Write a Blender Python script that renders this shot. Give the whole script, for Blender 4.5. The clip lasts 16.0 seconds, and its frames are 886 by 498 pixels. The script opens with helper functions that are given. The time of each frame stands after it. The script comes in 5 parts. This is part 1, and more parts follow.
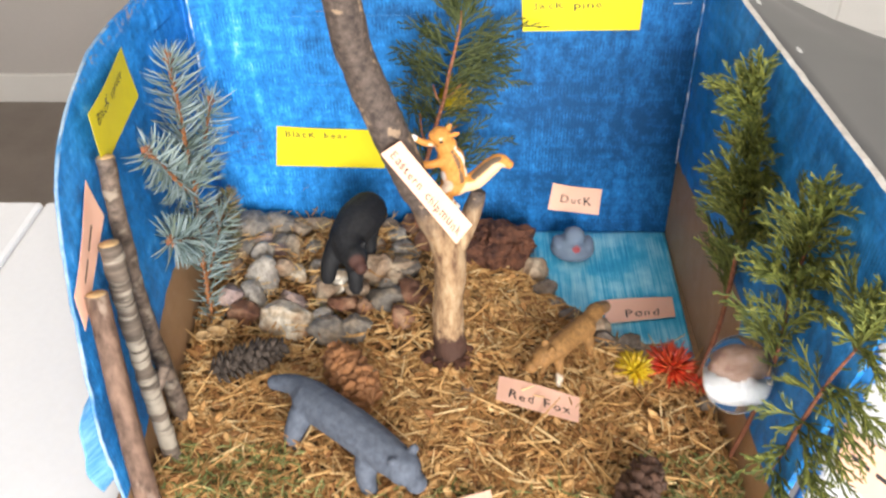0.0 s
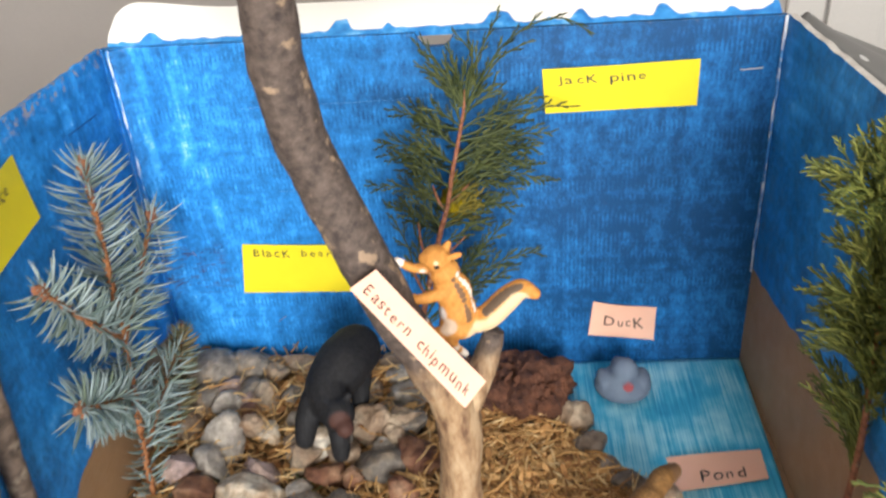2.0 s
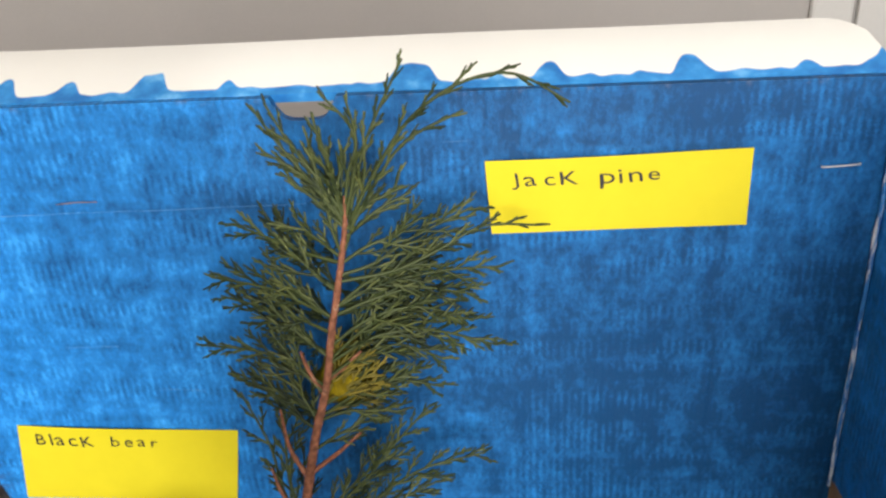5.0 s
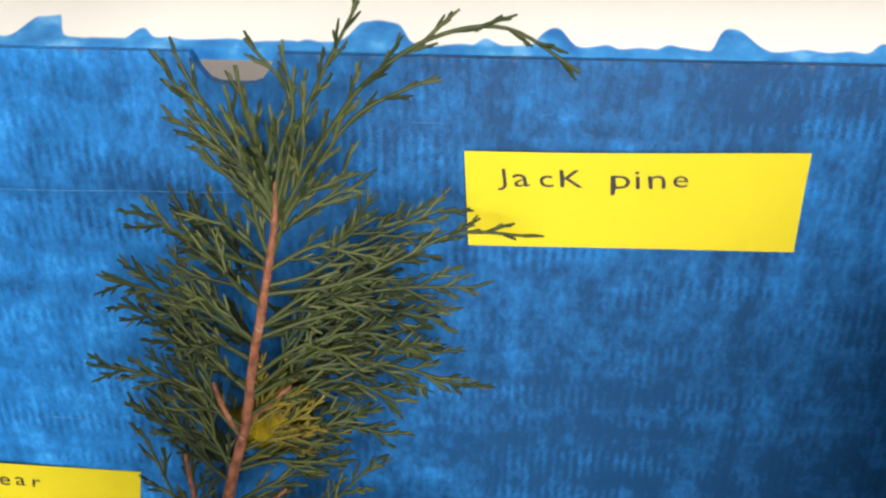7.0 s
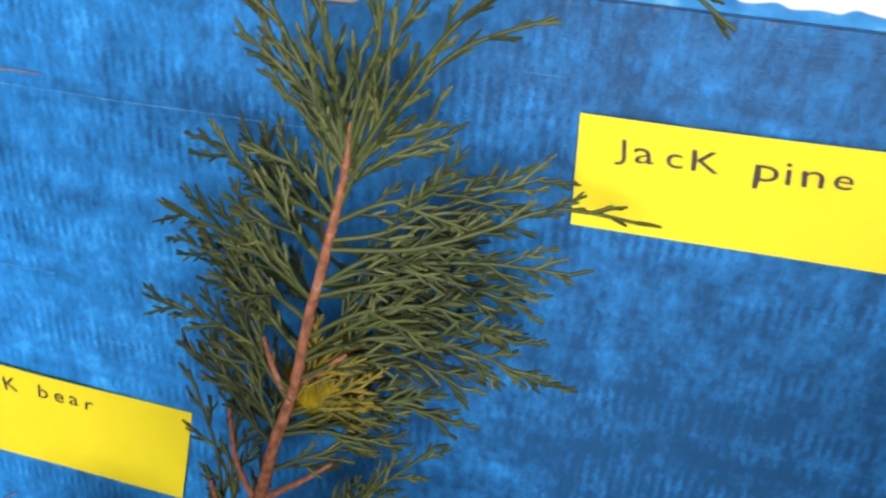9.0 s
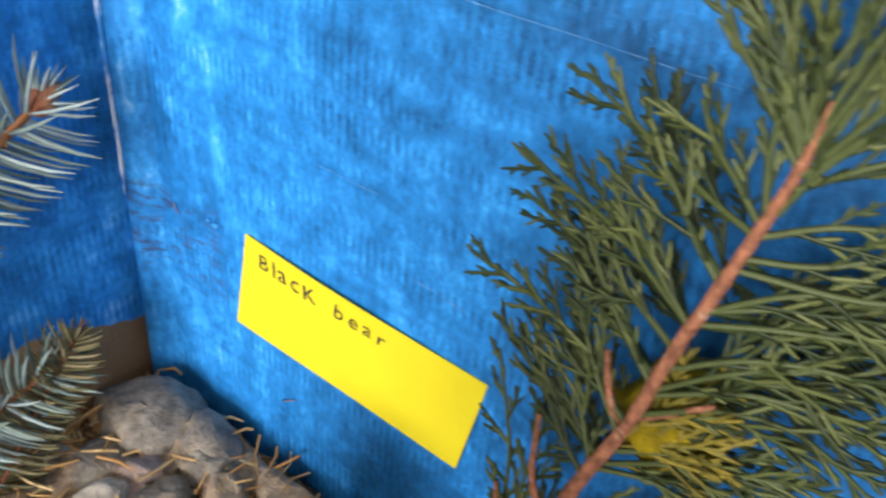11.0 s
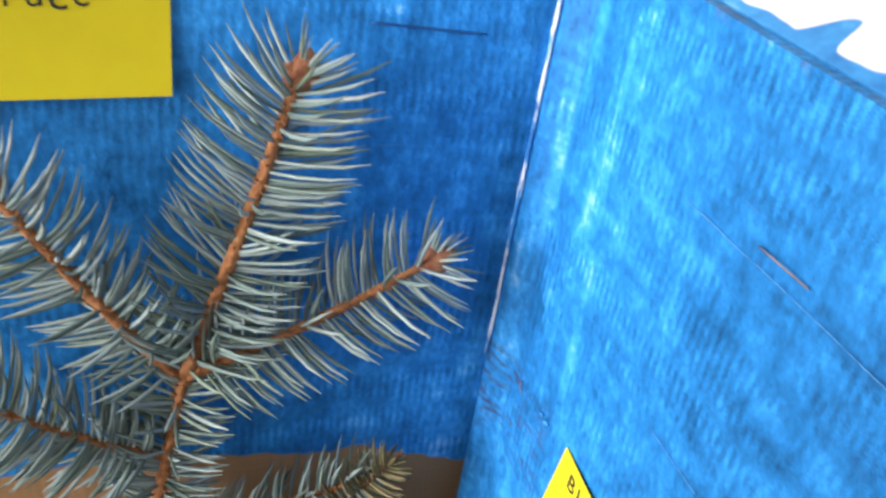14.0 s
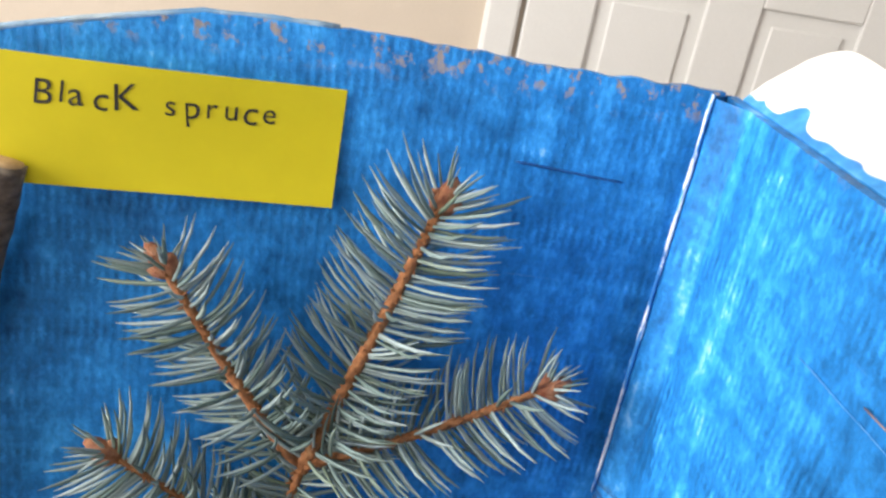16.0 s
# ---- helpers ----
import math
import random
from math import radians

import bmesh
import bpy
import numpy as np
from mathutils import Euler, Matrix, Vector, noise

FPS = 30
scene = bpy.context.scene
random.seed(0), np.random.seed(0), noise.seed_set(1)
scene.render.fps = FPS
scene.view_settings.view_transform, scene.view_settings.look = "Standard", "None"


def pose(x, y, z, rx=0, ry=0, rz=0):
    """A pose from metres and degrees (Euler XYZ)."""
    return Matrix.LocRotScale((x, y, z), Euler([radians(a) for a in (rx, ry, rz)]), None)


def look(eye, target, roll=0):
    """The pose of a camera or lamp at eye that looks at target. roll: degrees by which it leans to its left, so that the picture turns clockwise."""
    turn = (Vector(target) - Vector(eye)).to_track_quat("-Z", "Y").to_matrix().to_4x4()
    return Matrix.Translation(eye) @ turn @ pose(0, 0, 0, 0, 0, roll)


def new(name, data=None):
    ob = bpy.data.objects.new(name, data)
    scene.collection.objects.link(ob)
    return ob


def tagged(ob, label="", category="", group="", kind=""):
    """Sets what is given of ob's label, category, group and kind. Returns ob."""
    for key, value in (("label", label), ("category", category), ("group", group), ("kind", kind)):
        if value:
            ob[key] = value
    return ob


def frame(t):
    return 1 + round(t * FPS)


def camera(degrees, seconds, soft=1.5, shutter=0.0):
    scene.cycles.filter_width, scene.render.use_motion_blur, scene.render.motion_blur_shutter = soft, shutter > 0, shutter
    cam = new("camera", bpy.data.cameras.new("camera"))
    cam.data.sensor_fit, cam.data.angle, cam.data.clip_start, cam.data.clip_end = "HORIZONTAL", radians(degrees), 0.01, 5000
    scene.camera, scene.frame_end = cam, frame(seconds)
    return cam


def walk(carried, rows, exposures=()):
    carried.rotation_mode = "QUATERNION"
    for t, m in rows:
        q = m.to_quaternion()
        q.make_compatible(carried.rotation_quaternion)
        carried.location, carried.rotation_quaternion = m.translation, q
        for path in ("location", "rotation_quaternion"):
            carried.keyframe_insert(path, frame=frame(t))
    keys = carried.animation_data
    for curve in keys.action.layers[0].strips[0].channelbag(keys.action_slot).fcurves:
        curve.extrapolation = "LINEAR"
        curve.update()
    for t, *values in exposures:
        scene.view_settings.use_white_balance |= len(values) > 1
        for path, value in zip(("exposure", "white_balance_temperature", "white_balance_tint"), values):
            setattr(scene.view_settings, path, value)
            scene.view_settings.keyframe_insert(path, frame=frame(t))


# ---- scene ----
cam = camera(54.00, 16.0, soft=2.4, shutter=0.5)
PATH = [
    (0, (0.02257, -0.52802, 0.39149), (0.01532, -0.36999, 0.26913), -1.09),
    (0.5, (0.02237, -0.50776, 0.37784), (0.01328, -0.34594, 0.26067), -2.23),
    (1, (0.02521, -0.47728, 0.35675), (0.01426, -0.31164, 0.24521), -3.29),
    (1.5, (0.02992, -0.44026, 0.34254), (0.01588, -0.27166, 0.23587), -4.31),
    (2, (0.03005, -0.40804, 0.33296), (0.01572, -0.23806, 0.22855), -4.42),
    (2.5, (0.03506, -0.36927, 0.31391), (0.02166, -0.19438, 0.21782), -4.54),
    (3, (0.03930, -0.34035, 0.30774), (0.02458, -0.16453, 0.21355), -4.15),
    (3.5, (0.04661, -0.31503, 0.29701), (0.03223, -0.13647, 0.20809), -4.04),
    (4, (0.05320, -0.28360, 0.28615), (0.03780, -0.10515, 0.19715), -3.91),
    (4.2, (0.05551, -0.27278, 0.28399), (0.04029, -0.09472, 0.19420), -4.02),
    (6.5, (0.05612, -0.19325, 0.25160), (0.04481, -0.01387, 0.16387), -0.59),
    (7, (0.05777, -0.18619, 0.24664), (0.04626, -0.00571, 0.16122), 0.39),
    (7.5, (0.05725, -0.17618, 0.24504), (0.04406, 0.00243, 0.15603), 1.49),
    (8, (0.06237, -0.16682, 0.24320), (0.03934, 0.00896, 0.15060), 1.77),
    (8.2, (0.06240, -0.16519, 0.24129), (0.03695, 0.01053, 0.14924), 2.40),
    (10.3, (0.05160, -0.12820, 0.23160), (-0.02368, 0.01998, 0.12036), 4.59),
    (10.5, (0.04822, -0.12268, 0.22829), (-0.03405, 0.02047, 0.11543), 4.63),
    (11, (0.03006, -0.12399, 0.22382), (-0.06097, 0.01062, 0.10723), 5.94),
    (11.5, (0.02165, -0.11938, 0.22497), (-0.07948, 0.00490, 0.10527), 5.47),
    (12, (0.01849, -0.11848, 0.23067), (-0.09354, -0.00618, 0.10887), 6.36),
    (12.5, (0.01290, -0.11315, 0.23559), (-0.10775, -0.01390, 0.11072), 7.82),
    (13, (0.01150, -0.10264, 0.23510), (-0.12579, -0.01904, 0.11609), 8.11),
    (13.5, (0.01364, -0.10107, 0.23683), (-0.13236, -0.02552, 0.12292), 9.05),
    (14, (0.01909, -0.09727, 0.24332), (-0.13790, -0.03341, 0.13714), 9.30),
    (14.5, (0.02094, -0.09744, 0.24570), (-0.14289, -0.04337, 0.14453), 10.34),
    (15, (0.02704, -0.09761, 0.24600), (-0.14504, -0.05496, 0.15343), 9.96),
    (15.5, (0.03033, -0.09592, 0.24584), (-0.14542, -0.06011, 0.15736), 10.35),
    (16, (0.03355, -0.09633, 0.24623), (-0.14592, -0.06510, 0.16366), 10.63),
]
EXPOSURES = [(0, 0.30), (2.5, -0.06), (4, -0.22), (7, -0.24), (8, -0.18), (10.5, 0.08), (12, 0.25), (13.5, 0.29), (15, 0.37), (16, 0.32)]
walk(cam, [(t, look(eye, target, roll)) for t, eye, target, roll in PATH], EXPOSURES)

# ---- world and light ----
SUN_EL, SUN_ROT = radians(40), radians(200)
world = bpy.data.worlds.new("world")
scene.world = world
world.use_nodes = True
wn = world.node_tree
sky = wn.nodes.new("ShaderNodeTexSky")
sky.sky_type, sky.sun_disc, sky.sun_elevation, sky.sun_rotation = "NISHITA", False, SUN_EL, SUN_ROT
wn.links.new(sky.outputs[0], wn.nodes["Background"].inputs[0])
wn.nodes["Background"].inputs[1].default_value = 0.1

# the room, z = 0 is the floor of the box on the table
RX0, RX1, RY0, RY1, RZ0, RZ1 = -1.6, 1.72, -2.4, 1.62, -0.755, 1.65
WIN = (-0.18, 1.12, 0.0, 1.4)  # window in the south wall: x0, x1, z0, z1


def area(name, m, sx, sy, watts, colour):
    d = bpy.data.lights.new(name, "AREA")
    d.shape, d.size, d.size_y, d.energy, d.color = "RECTANGLE", sx, sy, watts, colour
    ob = new(name, d)
    ob.matrix_world = m
    return ob


area("window_daylight", look(((WIN[0] + WIN[1]) / 2, RY0 + 0.02, (WIN[2] + WIN[3]) / 2), (0.2, -0.3, 0.2)), 1.22, 1.3, 104, (1.0, 0.975, 0.94))


# ---- materials ----
class Nodes:
    """A node tree with short calls."""

    def __init__(self, name):
        self.mat = bpy.data.materials.new(name)
        self.mat.use_nodes = True
        self.t = self.mat.node_tree
        self.bsdf = self.t.nodes["Principled BSDF"]

    def add(self, kind):
        return self.t.nodes.new("ShaderNode" + kind)

    def put(self, a, socket):
        if hasattr(a, "is_linked"):
            self.t.links.new(a, socket)
        elif isinstance(a, tuple) and len(a) == 3 and socket.type == "RGBA":
            socket.default_value = (*a, 1)
        else:
            socket.default_value = a

    def place(self, scale=(1, 1, 1), shift=(0, 0, 0)):
        tc, mp = self.add("TexCoord"), self.add("Mapping")
        self.t.links.new(tc.outputs["Object"], mp.inputs[0])
        mp.inputs["Scale"].default_value, mp.inputs["Location"].default_value = scale, shift
        return mp.outputs[0]

    def noise(self, scale, stretch=(1, 1, 1), detail=4.0, rough=0.55, shift=(0, 0, 0)):
        n = self.add("TexNoise")
        self.put(self.place(stretch, shift), n.inputs["Vector"])
        n.inputs["Scale"].default_value, n.inputs["Detail"].default_value, n.inputs["Roughness"].default_value = scale, detail, rough
        return n.outputs["Fac"]

    def ramp(self, fac, *stops):
        n = self.add("ValToRGB")
        el = n.color_ramp.elements
        while len(el) < len(stops):
            el.new(0.5)
        for e, (p, c) in zip(el, stops):
            e.position, e.color = p, (*c, 1) if isinstance(c, tuple) else (c, c, c, 1)
        self.put(fac, n.inputs[0])
        return n.outputs[0]

    def mix(self, fac, a, b, blend="MIX"):
        n = self.add("Mix")
        n.data_type, n.blend_type = "RGBA", blend
        self.put(fac, n.inputs[0]), self.put(a, n.inputs[6]), self.put(b, n.inputs[7])
        return n.outputs[2]

    def math(self, op, a, b=0.0):
        n = self.add("Math")
        n.operation = op
        self.put(a, n.inputs[0]), self.put(b, n.inputs[1])
        return n.outputs[0]

    def axes(self):
        n = self.add("SeparateXYZ")
        self.put(self.place(), n.inputs[0])
        return n.outputs

    def step(self, a, edge, soft):
        """0 below edge, 1 above, over a width of soft."""
        n = self.add("MapRange")
        n.interpolation_type = "SMOOTHSTEP"
        self.put(a, n.inputs[0]), self.put(edge, n.inputs[1])
        self.put(self.math("ADD", edge, soft) if hasattr(edge, "is_linked") else edge + soft, n.inputs[2])
        return n.outputs[0]

    def vary(self, colour, amount=0.3):
        """Brightness that differs from object to object."""
        info, hsv = self.add("ObjectInfo"), self.add("HueSaturation")
        self.put(colour, hsv.inputs["Color"])
        self.put(self.math("ADD", self.math("MULTIPLY", info.outputs["Random"], amount), 1 - amount / 2), hsv.inputs["Value"])
        return hsv.outputs[0]

    def bump(self, height, strength=0.3, distance=0.001):
        n = self.add("Bump")
        n.inputs["Strength"].default_value, n.inputs["Distance"].default_value = strength, distance
        self.put(height, n.inputs["Height"])
        self.t.links.new(n.outputs[0], self.bsdf.inputs["Normal"])

    def done(self, colour, rough=0.6, metal=0.0, spec=0.5):
        self.put(colour, self.bsdf.inputs["Base Color"])
        self.put(rough, self.bsdf.inputs["Roughness"])
        self.bsdf.inputs["Metallic"].default_value = metal
        self.bsdf.inputs["Specular IOR Level"].default_value = spec
        return self.mat


def plain(name, c1, c2, scale=200, rough=0.6, bump=0.2, distance=0.0005, stretch=(1, 1, 1), vary=0.0, spec=0.5, fine=5.0, grain=0.35):
    """Two colours in a coarse noise, a finer grain over it, and the grain's relief."""
    n = Nodes(name)
    big, small = n.noise(scale, stretch), n.noise(scale * fine, stretch, detail=3)
    col = n.ramp(big, (0.3, c1), (0.7, c2))
    col = n.mix(grain, col, n.ramp(small, (0.25, 0.25), (0.75, 1.0)), "MULTIPLY")
    if vary:
        col = n.vary(col, vary)
    n.bump(small, bump, distance)
    return n.done(col, rough, spec=spec)


def island(name, stops, rough=0.7, grain=900, spec=0.3):
    """Many small pieces in one mesh, each with a colour of its own."""
    n = Nodes(name)
    g = n.add("NewGeometry")
    col = n.ramp(g.outputs["Random Per Island"], *stops)
    col = n.mix(0.4, col, n.ramp(n.noise(grain), (0.3, 0.35), (0.7, 1.0)), "MULTIPLY")
    return n.done(col, rough, spec=spec)


def blue_paint(name, along, bare=None, torn=None, pale=None, side_lift=0.0):
    """Blue tempera brushed on corrugated board. along: which axis runs along the board; bare: the height below which
    the board is unpainted; torn: the height above which paint is rubbed off; pale: the place along the board where the
    blue turns lighter."""
    n = Nodes(name)
    s_up = (130, 130, 26)
    s_across = (20, 20, 190)
    cloud = n.noise(16, detail=3)
    up = n.noise(1.0, s_up, detail=3)
    across = n.noise(1.0, s_across, detail=3)
    dab = n.noise(1.0, (130, 130, 95), detail=6, rough=0.62)
    fine = n.noise(1.0, (460, 460, 300), detail=5, rough=0.7)
    ax = n.axes()
    ridge = n.add("TexWave")
    ridge.wave_type, ridge.bands_direction = "BANDS", "XYZ"[along]
    n.put(n.place(), ridge.inputs["Vector"])
    ridge.inputs["Scale"].default_value, ridge.inputs["Distortion"].default_value = 135, 4.0
    ridge.inputs["Detail Scale"].default_value = 20
    rows = n.step(n.noise(1.0, (18, 18, 130), detail=3, shift=(5, 2, 1)), 0.46, 0.16)
    thick = n.math("ADD", n.math("MULTIPLY", up, 0.18), n.math("MULTIPLY", across, 0.22))
    thick = n.math("ADD", thick, n.math("MULTIPLY", cloud, 0.48))
    thick = n.math("ADD", thick, n.math("MULTIPLY", n.math("MULTIPLY", n.math("SUBTRACT", ridge.outputs["Fac"], 0.5), rows), 0.15))
    thick = n.math("ADD", thick, n.math("MULTIPLY", n.math("SUBTRACT", dab, 0.13), 0.58))
    thick = n.math("ADD", thick, n.math("MULTIPLY", n.math("SUBTRACT", fine, 0.5), 0.46))
    # side panels: blue lightened in the colour to make up for weak daylight
    thick = n.math("ADD", thick, side_lift)
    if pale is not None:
        # blue is darker towards the right, lighter to the left, palest in upright streaks
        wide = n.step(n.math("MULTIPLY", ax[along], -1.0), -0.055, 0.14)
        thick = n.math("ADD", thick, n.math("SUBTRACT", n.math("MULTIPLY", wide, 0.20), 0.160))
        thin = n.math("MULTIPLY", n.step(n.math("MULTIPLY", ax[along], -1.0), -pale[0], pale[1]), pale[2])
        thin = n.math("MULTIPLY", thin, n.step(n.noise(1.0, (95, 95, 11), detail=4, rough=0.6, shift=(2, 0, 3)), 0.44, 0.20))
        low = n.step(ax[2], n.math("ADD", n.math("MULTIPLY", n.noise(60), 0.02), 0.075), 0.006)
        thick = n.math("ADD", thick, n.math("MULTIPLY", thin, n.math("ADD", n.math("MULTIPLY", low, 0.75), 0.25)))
    col = n.ramp(thick, (0.42, (0.006, 0.060, 0.175)), (0.56, (0.012, 0.118, 0.33)), (0.72, (0.020, 0.208, 0.58)), (0.86, (0.045, 0.345, 0.83)), (1.0, (0.28, 0.60, 0.95)))
    scratch = n.noise(1.0, (16, 16, 700), detail=2, shift=(3, 1, 7))
    col = n.mix(n.math("MULTIPLY", n.step(scratch, 0.77, 0.03), 0.16), col, (0.45, 0.66, 0.88))
    board = n.mix(n.noise(40), (0.33, 0.19, 0.095), (0.43, 0.26, 0.14))
    board = n.mix(0.3, board, n.ramp(n.noise(1.0, (60, 60, 900), detail=2), (0.3, 0.55), (0.7, 1.0)), "MULTIPLY")
    if pale is not None:
        # scuffed purple-brown streaks in the corner under the pale patch
        scuff = n.math("MULTIPLY", n.step(n.noise(1.0, (90, 90, 420), detail=5, rough=0.7), 0.5, 0.12), n.step(n.math("MULTIPLY", ax[0], -1.0), 0.122, 0.012))
        scuff = n.math("MULTIPLY", scuff, n.math("MULTIPLY", n.step(ax[2], 0.055, 0.008), n.step(n.math("MULTIPLY", ax[2], -1.0), -0.094, 0.008)))
        col = n.mix(n.math("MULTIPLY", scuff, 0.75), col, (0.055, 0.05, 0.11))
    if bare is not None:
        edge = n.math("ADD", bare(n, ax), n.math("MULTIPLY", n.math("SUBTRACT", n.noise(90), 0.5), 0.006))
        col = n.mix(n.step(ax[2], edge, 0.0012), board, col)
    if torn is not None:
        worn = n.math("MULTIPLY", n.step(ax[2], torn, 0.008), n.step(n.noise(240, detail=6, rough=0.7), 0.54, 0.08))
        col = n.mix(worn, col, (0.30, 0.26, 0.25))
    n.bump(n.math("ADD", n.math("MULTIPLY", ridge.outputs["Fac"], 0.14), n.math("ADD", n.math("MULTIPLY", fine, 0.6), dab)), 0.55, 0.0008)
    return n.done(col, n.ramp(dab, (0.3, 0.36), (0.7, 0.55)), spec=0.22)


def bare_left(n, ax):
    back = n.math("MULTIPLY", ax[1], -1.0)
    rise = n.math("ADD", n.math("MULTIPLY", n.step(back, 0.0, 0.045), 0.013), n.math("MULTIPLY", n.step(back, 0.05, 0.06), 0.008))
    fall = n.math("MULTIPLY", n.step(back, 0.125, 0.12), -0.030)
    return n.math("ADD", n.math("ADD", rise, fall), 0.034)


def bare_right(n, ax):
    fall = n.math("MULTIPLY", n.step(n.math("MULTIPLY", ax[1], -1.0), 0.165, 0.02), -0.040)
    rise = n.math("MULTIPLY", n.step(n.math("MULTIPLY", ax[1], -1.0), 0.0, 0.12), 0.011)
    return n.math("ADD", n.math("ADD", fall, rise), 0.0635)


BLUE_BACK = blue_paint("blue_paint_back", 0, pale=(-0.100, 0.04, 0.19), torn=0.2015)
BLUE_LEFT = blue_paint("blue_paint_left", 1, bare=bare_left, torn=0.193, side_lift=0.06)
BLUE_RIGHT = blue_paint("blue_paint_right", 1, bare=bare_right, side_lift=0.05)
BOARD = plain("cardboard", (0.26, 0.15, 0.08), (0.38, 0.23, 0.12), 60, 0.8, 0.2, 0.0004)
BOARD_EDGE = plain("cardboard_cut_edge", (0.55, 0.52, 0.48), (0.75, 0.73, 0.7), 150, 0.85, 0.5, 0.001)


def scalloped():
    n = Nodes("white_board_with_blue_brush_dabs")
    ax = n.axes()
    hump = n.step(n.noise(1.0, (52, 0, 0), detail=1.2), 0.48, 0.16)
    small = n.noise(1.0, (150, 0, 0), detail=0, shift=(4, 0, 0))
    tall = n.math("ADD", n.math("ADD", n.math("MULTIPLY", hump, 0.0033), n.math("MULTIPLY", small, 0.0012)), 0.2048)
    dab = n.noise(1.0, (130, 130, 130), detail=4)
    blue = n.ramp(dab, (0.35, (0.012, 0.15, 0.45)), (0.55, (0.035, 0.26, 0.62)), (0.72, (0.16, 0.46, 0.80)))
    speck = n.step(n.noise(420, detail=2), 0.74, 0.02)
    card = n.mix(n.noise(9), (0.80, 0.79, 0.76), (0.86, 0.83, 0.76))
    col = n.mix(n.step(ax[2], tall, 0.0004), blue, n.mix(n.math("MULTIPLY", speck, 0.0), card, (0.3, 0.25, 0.2)))
    n.bump(dab, 0.2, 0.0004)
    return n.done(col, 0.45)


FLAP_WHITE = scalloped()


def front_flap_mat():
    n = Nodes("shaded_white_board_with_blue_overpaint")
    ax = n.axes()
    edge = n.math("ADD", n.math("MULTIPLY", n.noise(1.0, (20, 20, 110), detail=3), 0.016), 0.171)
    blue = n.ramp(n.noise(120), (0.35, (0.01, 0.13, 0.45)), (0.7, (0.04, 0.28, 0.68)))
    # white board greyed: the shade on this flap is in its colour
    col = n.mix(n.step(ax[0], edge, 0.001), blue, n.mix(n.noise(30), (0.52, 0.53, 0.56), (0.60, 0.60, 0.62)))
    return n.done(col, 0.5)


def speckled_grey():
    n = Nodes("dark_grey_printed_board")
    v = n.add("TexVoronoi")
    n.put(n.place((1.0, 0.35, 1.0)), v.inputs["Vector"])
    v.inputs["Scale"].default_value = 55
    fleck = n.math("LESS_THAN", v.outputs["Distance"], 0.075)
    base = n.mix(n.noise(25), (0.115, 0.115, 0.115), (0.15, 0.15, 0.148))
    return n.done(n.mix(fleck, base, (0.62, 0.62, 0.62)), 0.45)


def crease_mat():
    n = Nodes("rubbed_white_crease")
    rub = n.step(n.noise(1.0, (300, 300, 55), detail=5, rough=0.65), 0.47, 0.08)
    blue = n.ramp(n.noise(200), (0.3, (0.01, 0.12, 0.42)), (0.7, (0.06, 0.33, 0.75)))
    return n.done(n.mix(rub, blue, (0.74, 0.80, 0.86)), 0.5)


def pond_mat():
    n = Nodes("pond_paint")
    fine = n.noise(1.0, (900, 22, 1), detail=2)
    wash = n.noise(28, detail=4)
    col = n.ramp(n.math("ADD", n.math("MULTIPLY", fine, 0.45), n.math("MULTIPLY", wash, 0.6)), (0.35, (0.01, 0.22, 0.48)), (0.5, (0.05, 0.42, 0.66)), (0.64, (0.35, 0.70, 0.82)), (0.8, (0.75, 0.86, 0.88)))
    n.bump(fine, 0.4, 0.0005)
    return n.done(col, 0.5)


def bark_mat(name, dark, mid, pale, spots, ring=(1, 1, 0.4), low=None):
    n = Nodes(name)
    a = n.noise(1.0, tuple(160 * s for s in ring), detail=5, rough=0.62)
    patch = n.noise(1.0, tuple(62 * s for s in ring), detail=3)
    col = n.ramp(a, (0.3, dark), (0.55, mid), (0.75, tuple(min(1, c * 1.5) for c in mid)))
    col = n.mix(n.step(n.math("ADD", patch, n.math("MULTIPLY", n.math("SUBTRACT", a, 0.5), 0.25)), spots, 0.09), col, n.mix(n.noise(300), pale, tuple(c * 0.7 for c in pale)))
    if low is not None:
        ax = n.axes()
        up = n.step(n.math("ADD", ax[2], n.math("MULTIPLY", n.noise(70), 0.03)), low[0], 0.02)
        bare = n.ramp(n.noise(1.0, (150, 150, 42), detail=7, rough=0.72), (0.36, (0.13, 0.07, 0.04)), (0.50, (0.33, 0.21, 0.115)), (0.68, (0.50, 0.37, 0.23)))
        foot = n.step(n.math("ADD", ax[2], n.math("MULTIPLY", n.noise(80, detail=6, rough=0.7), 0.05)), 0.050, 0.008)
        col = n.mix(up, n.mix(foot, (0.07, 0.035, 0.025), bare), col)
    n.bump(a, 0.9, 0.0014)
    return n.done(col, 0.75, spec=0.3)


def needle_mat():
    n = Nodes("blue_spruce_needle")
    g = n.add("NewGeometry")
    col = n.ramp(g.outputs["Random Per Island"], (0.0, (0.11, 0.16, 0.14)), (0.35, (0.21, 0.28, 0.27)), (0.75, (0.37, 0.45, 0.46)), (1.0, (0.17, 0.22, 0.14)))
    col = n.mix(0.35, col, n.ramp(n.noise(500), (0.3, 0.5), (0.7, 1.0)), "MULTIPLY")
    return n.done(col, 0.5, spec=0.35)


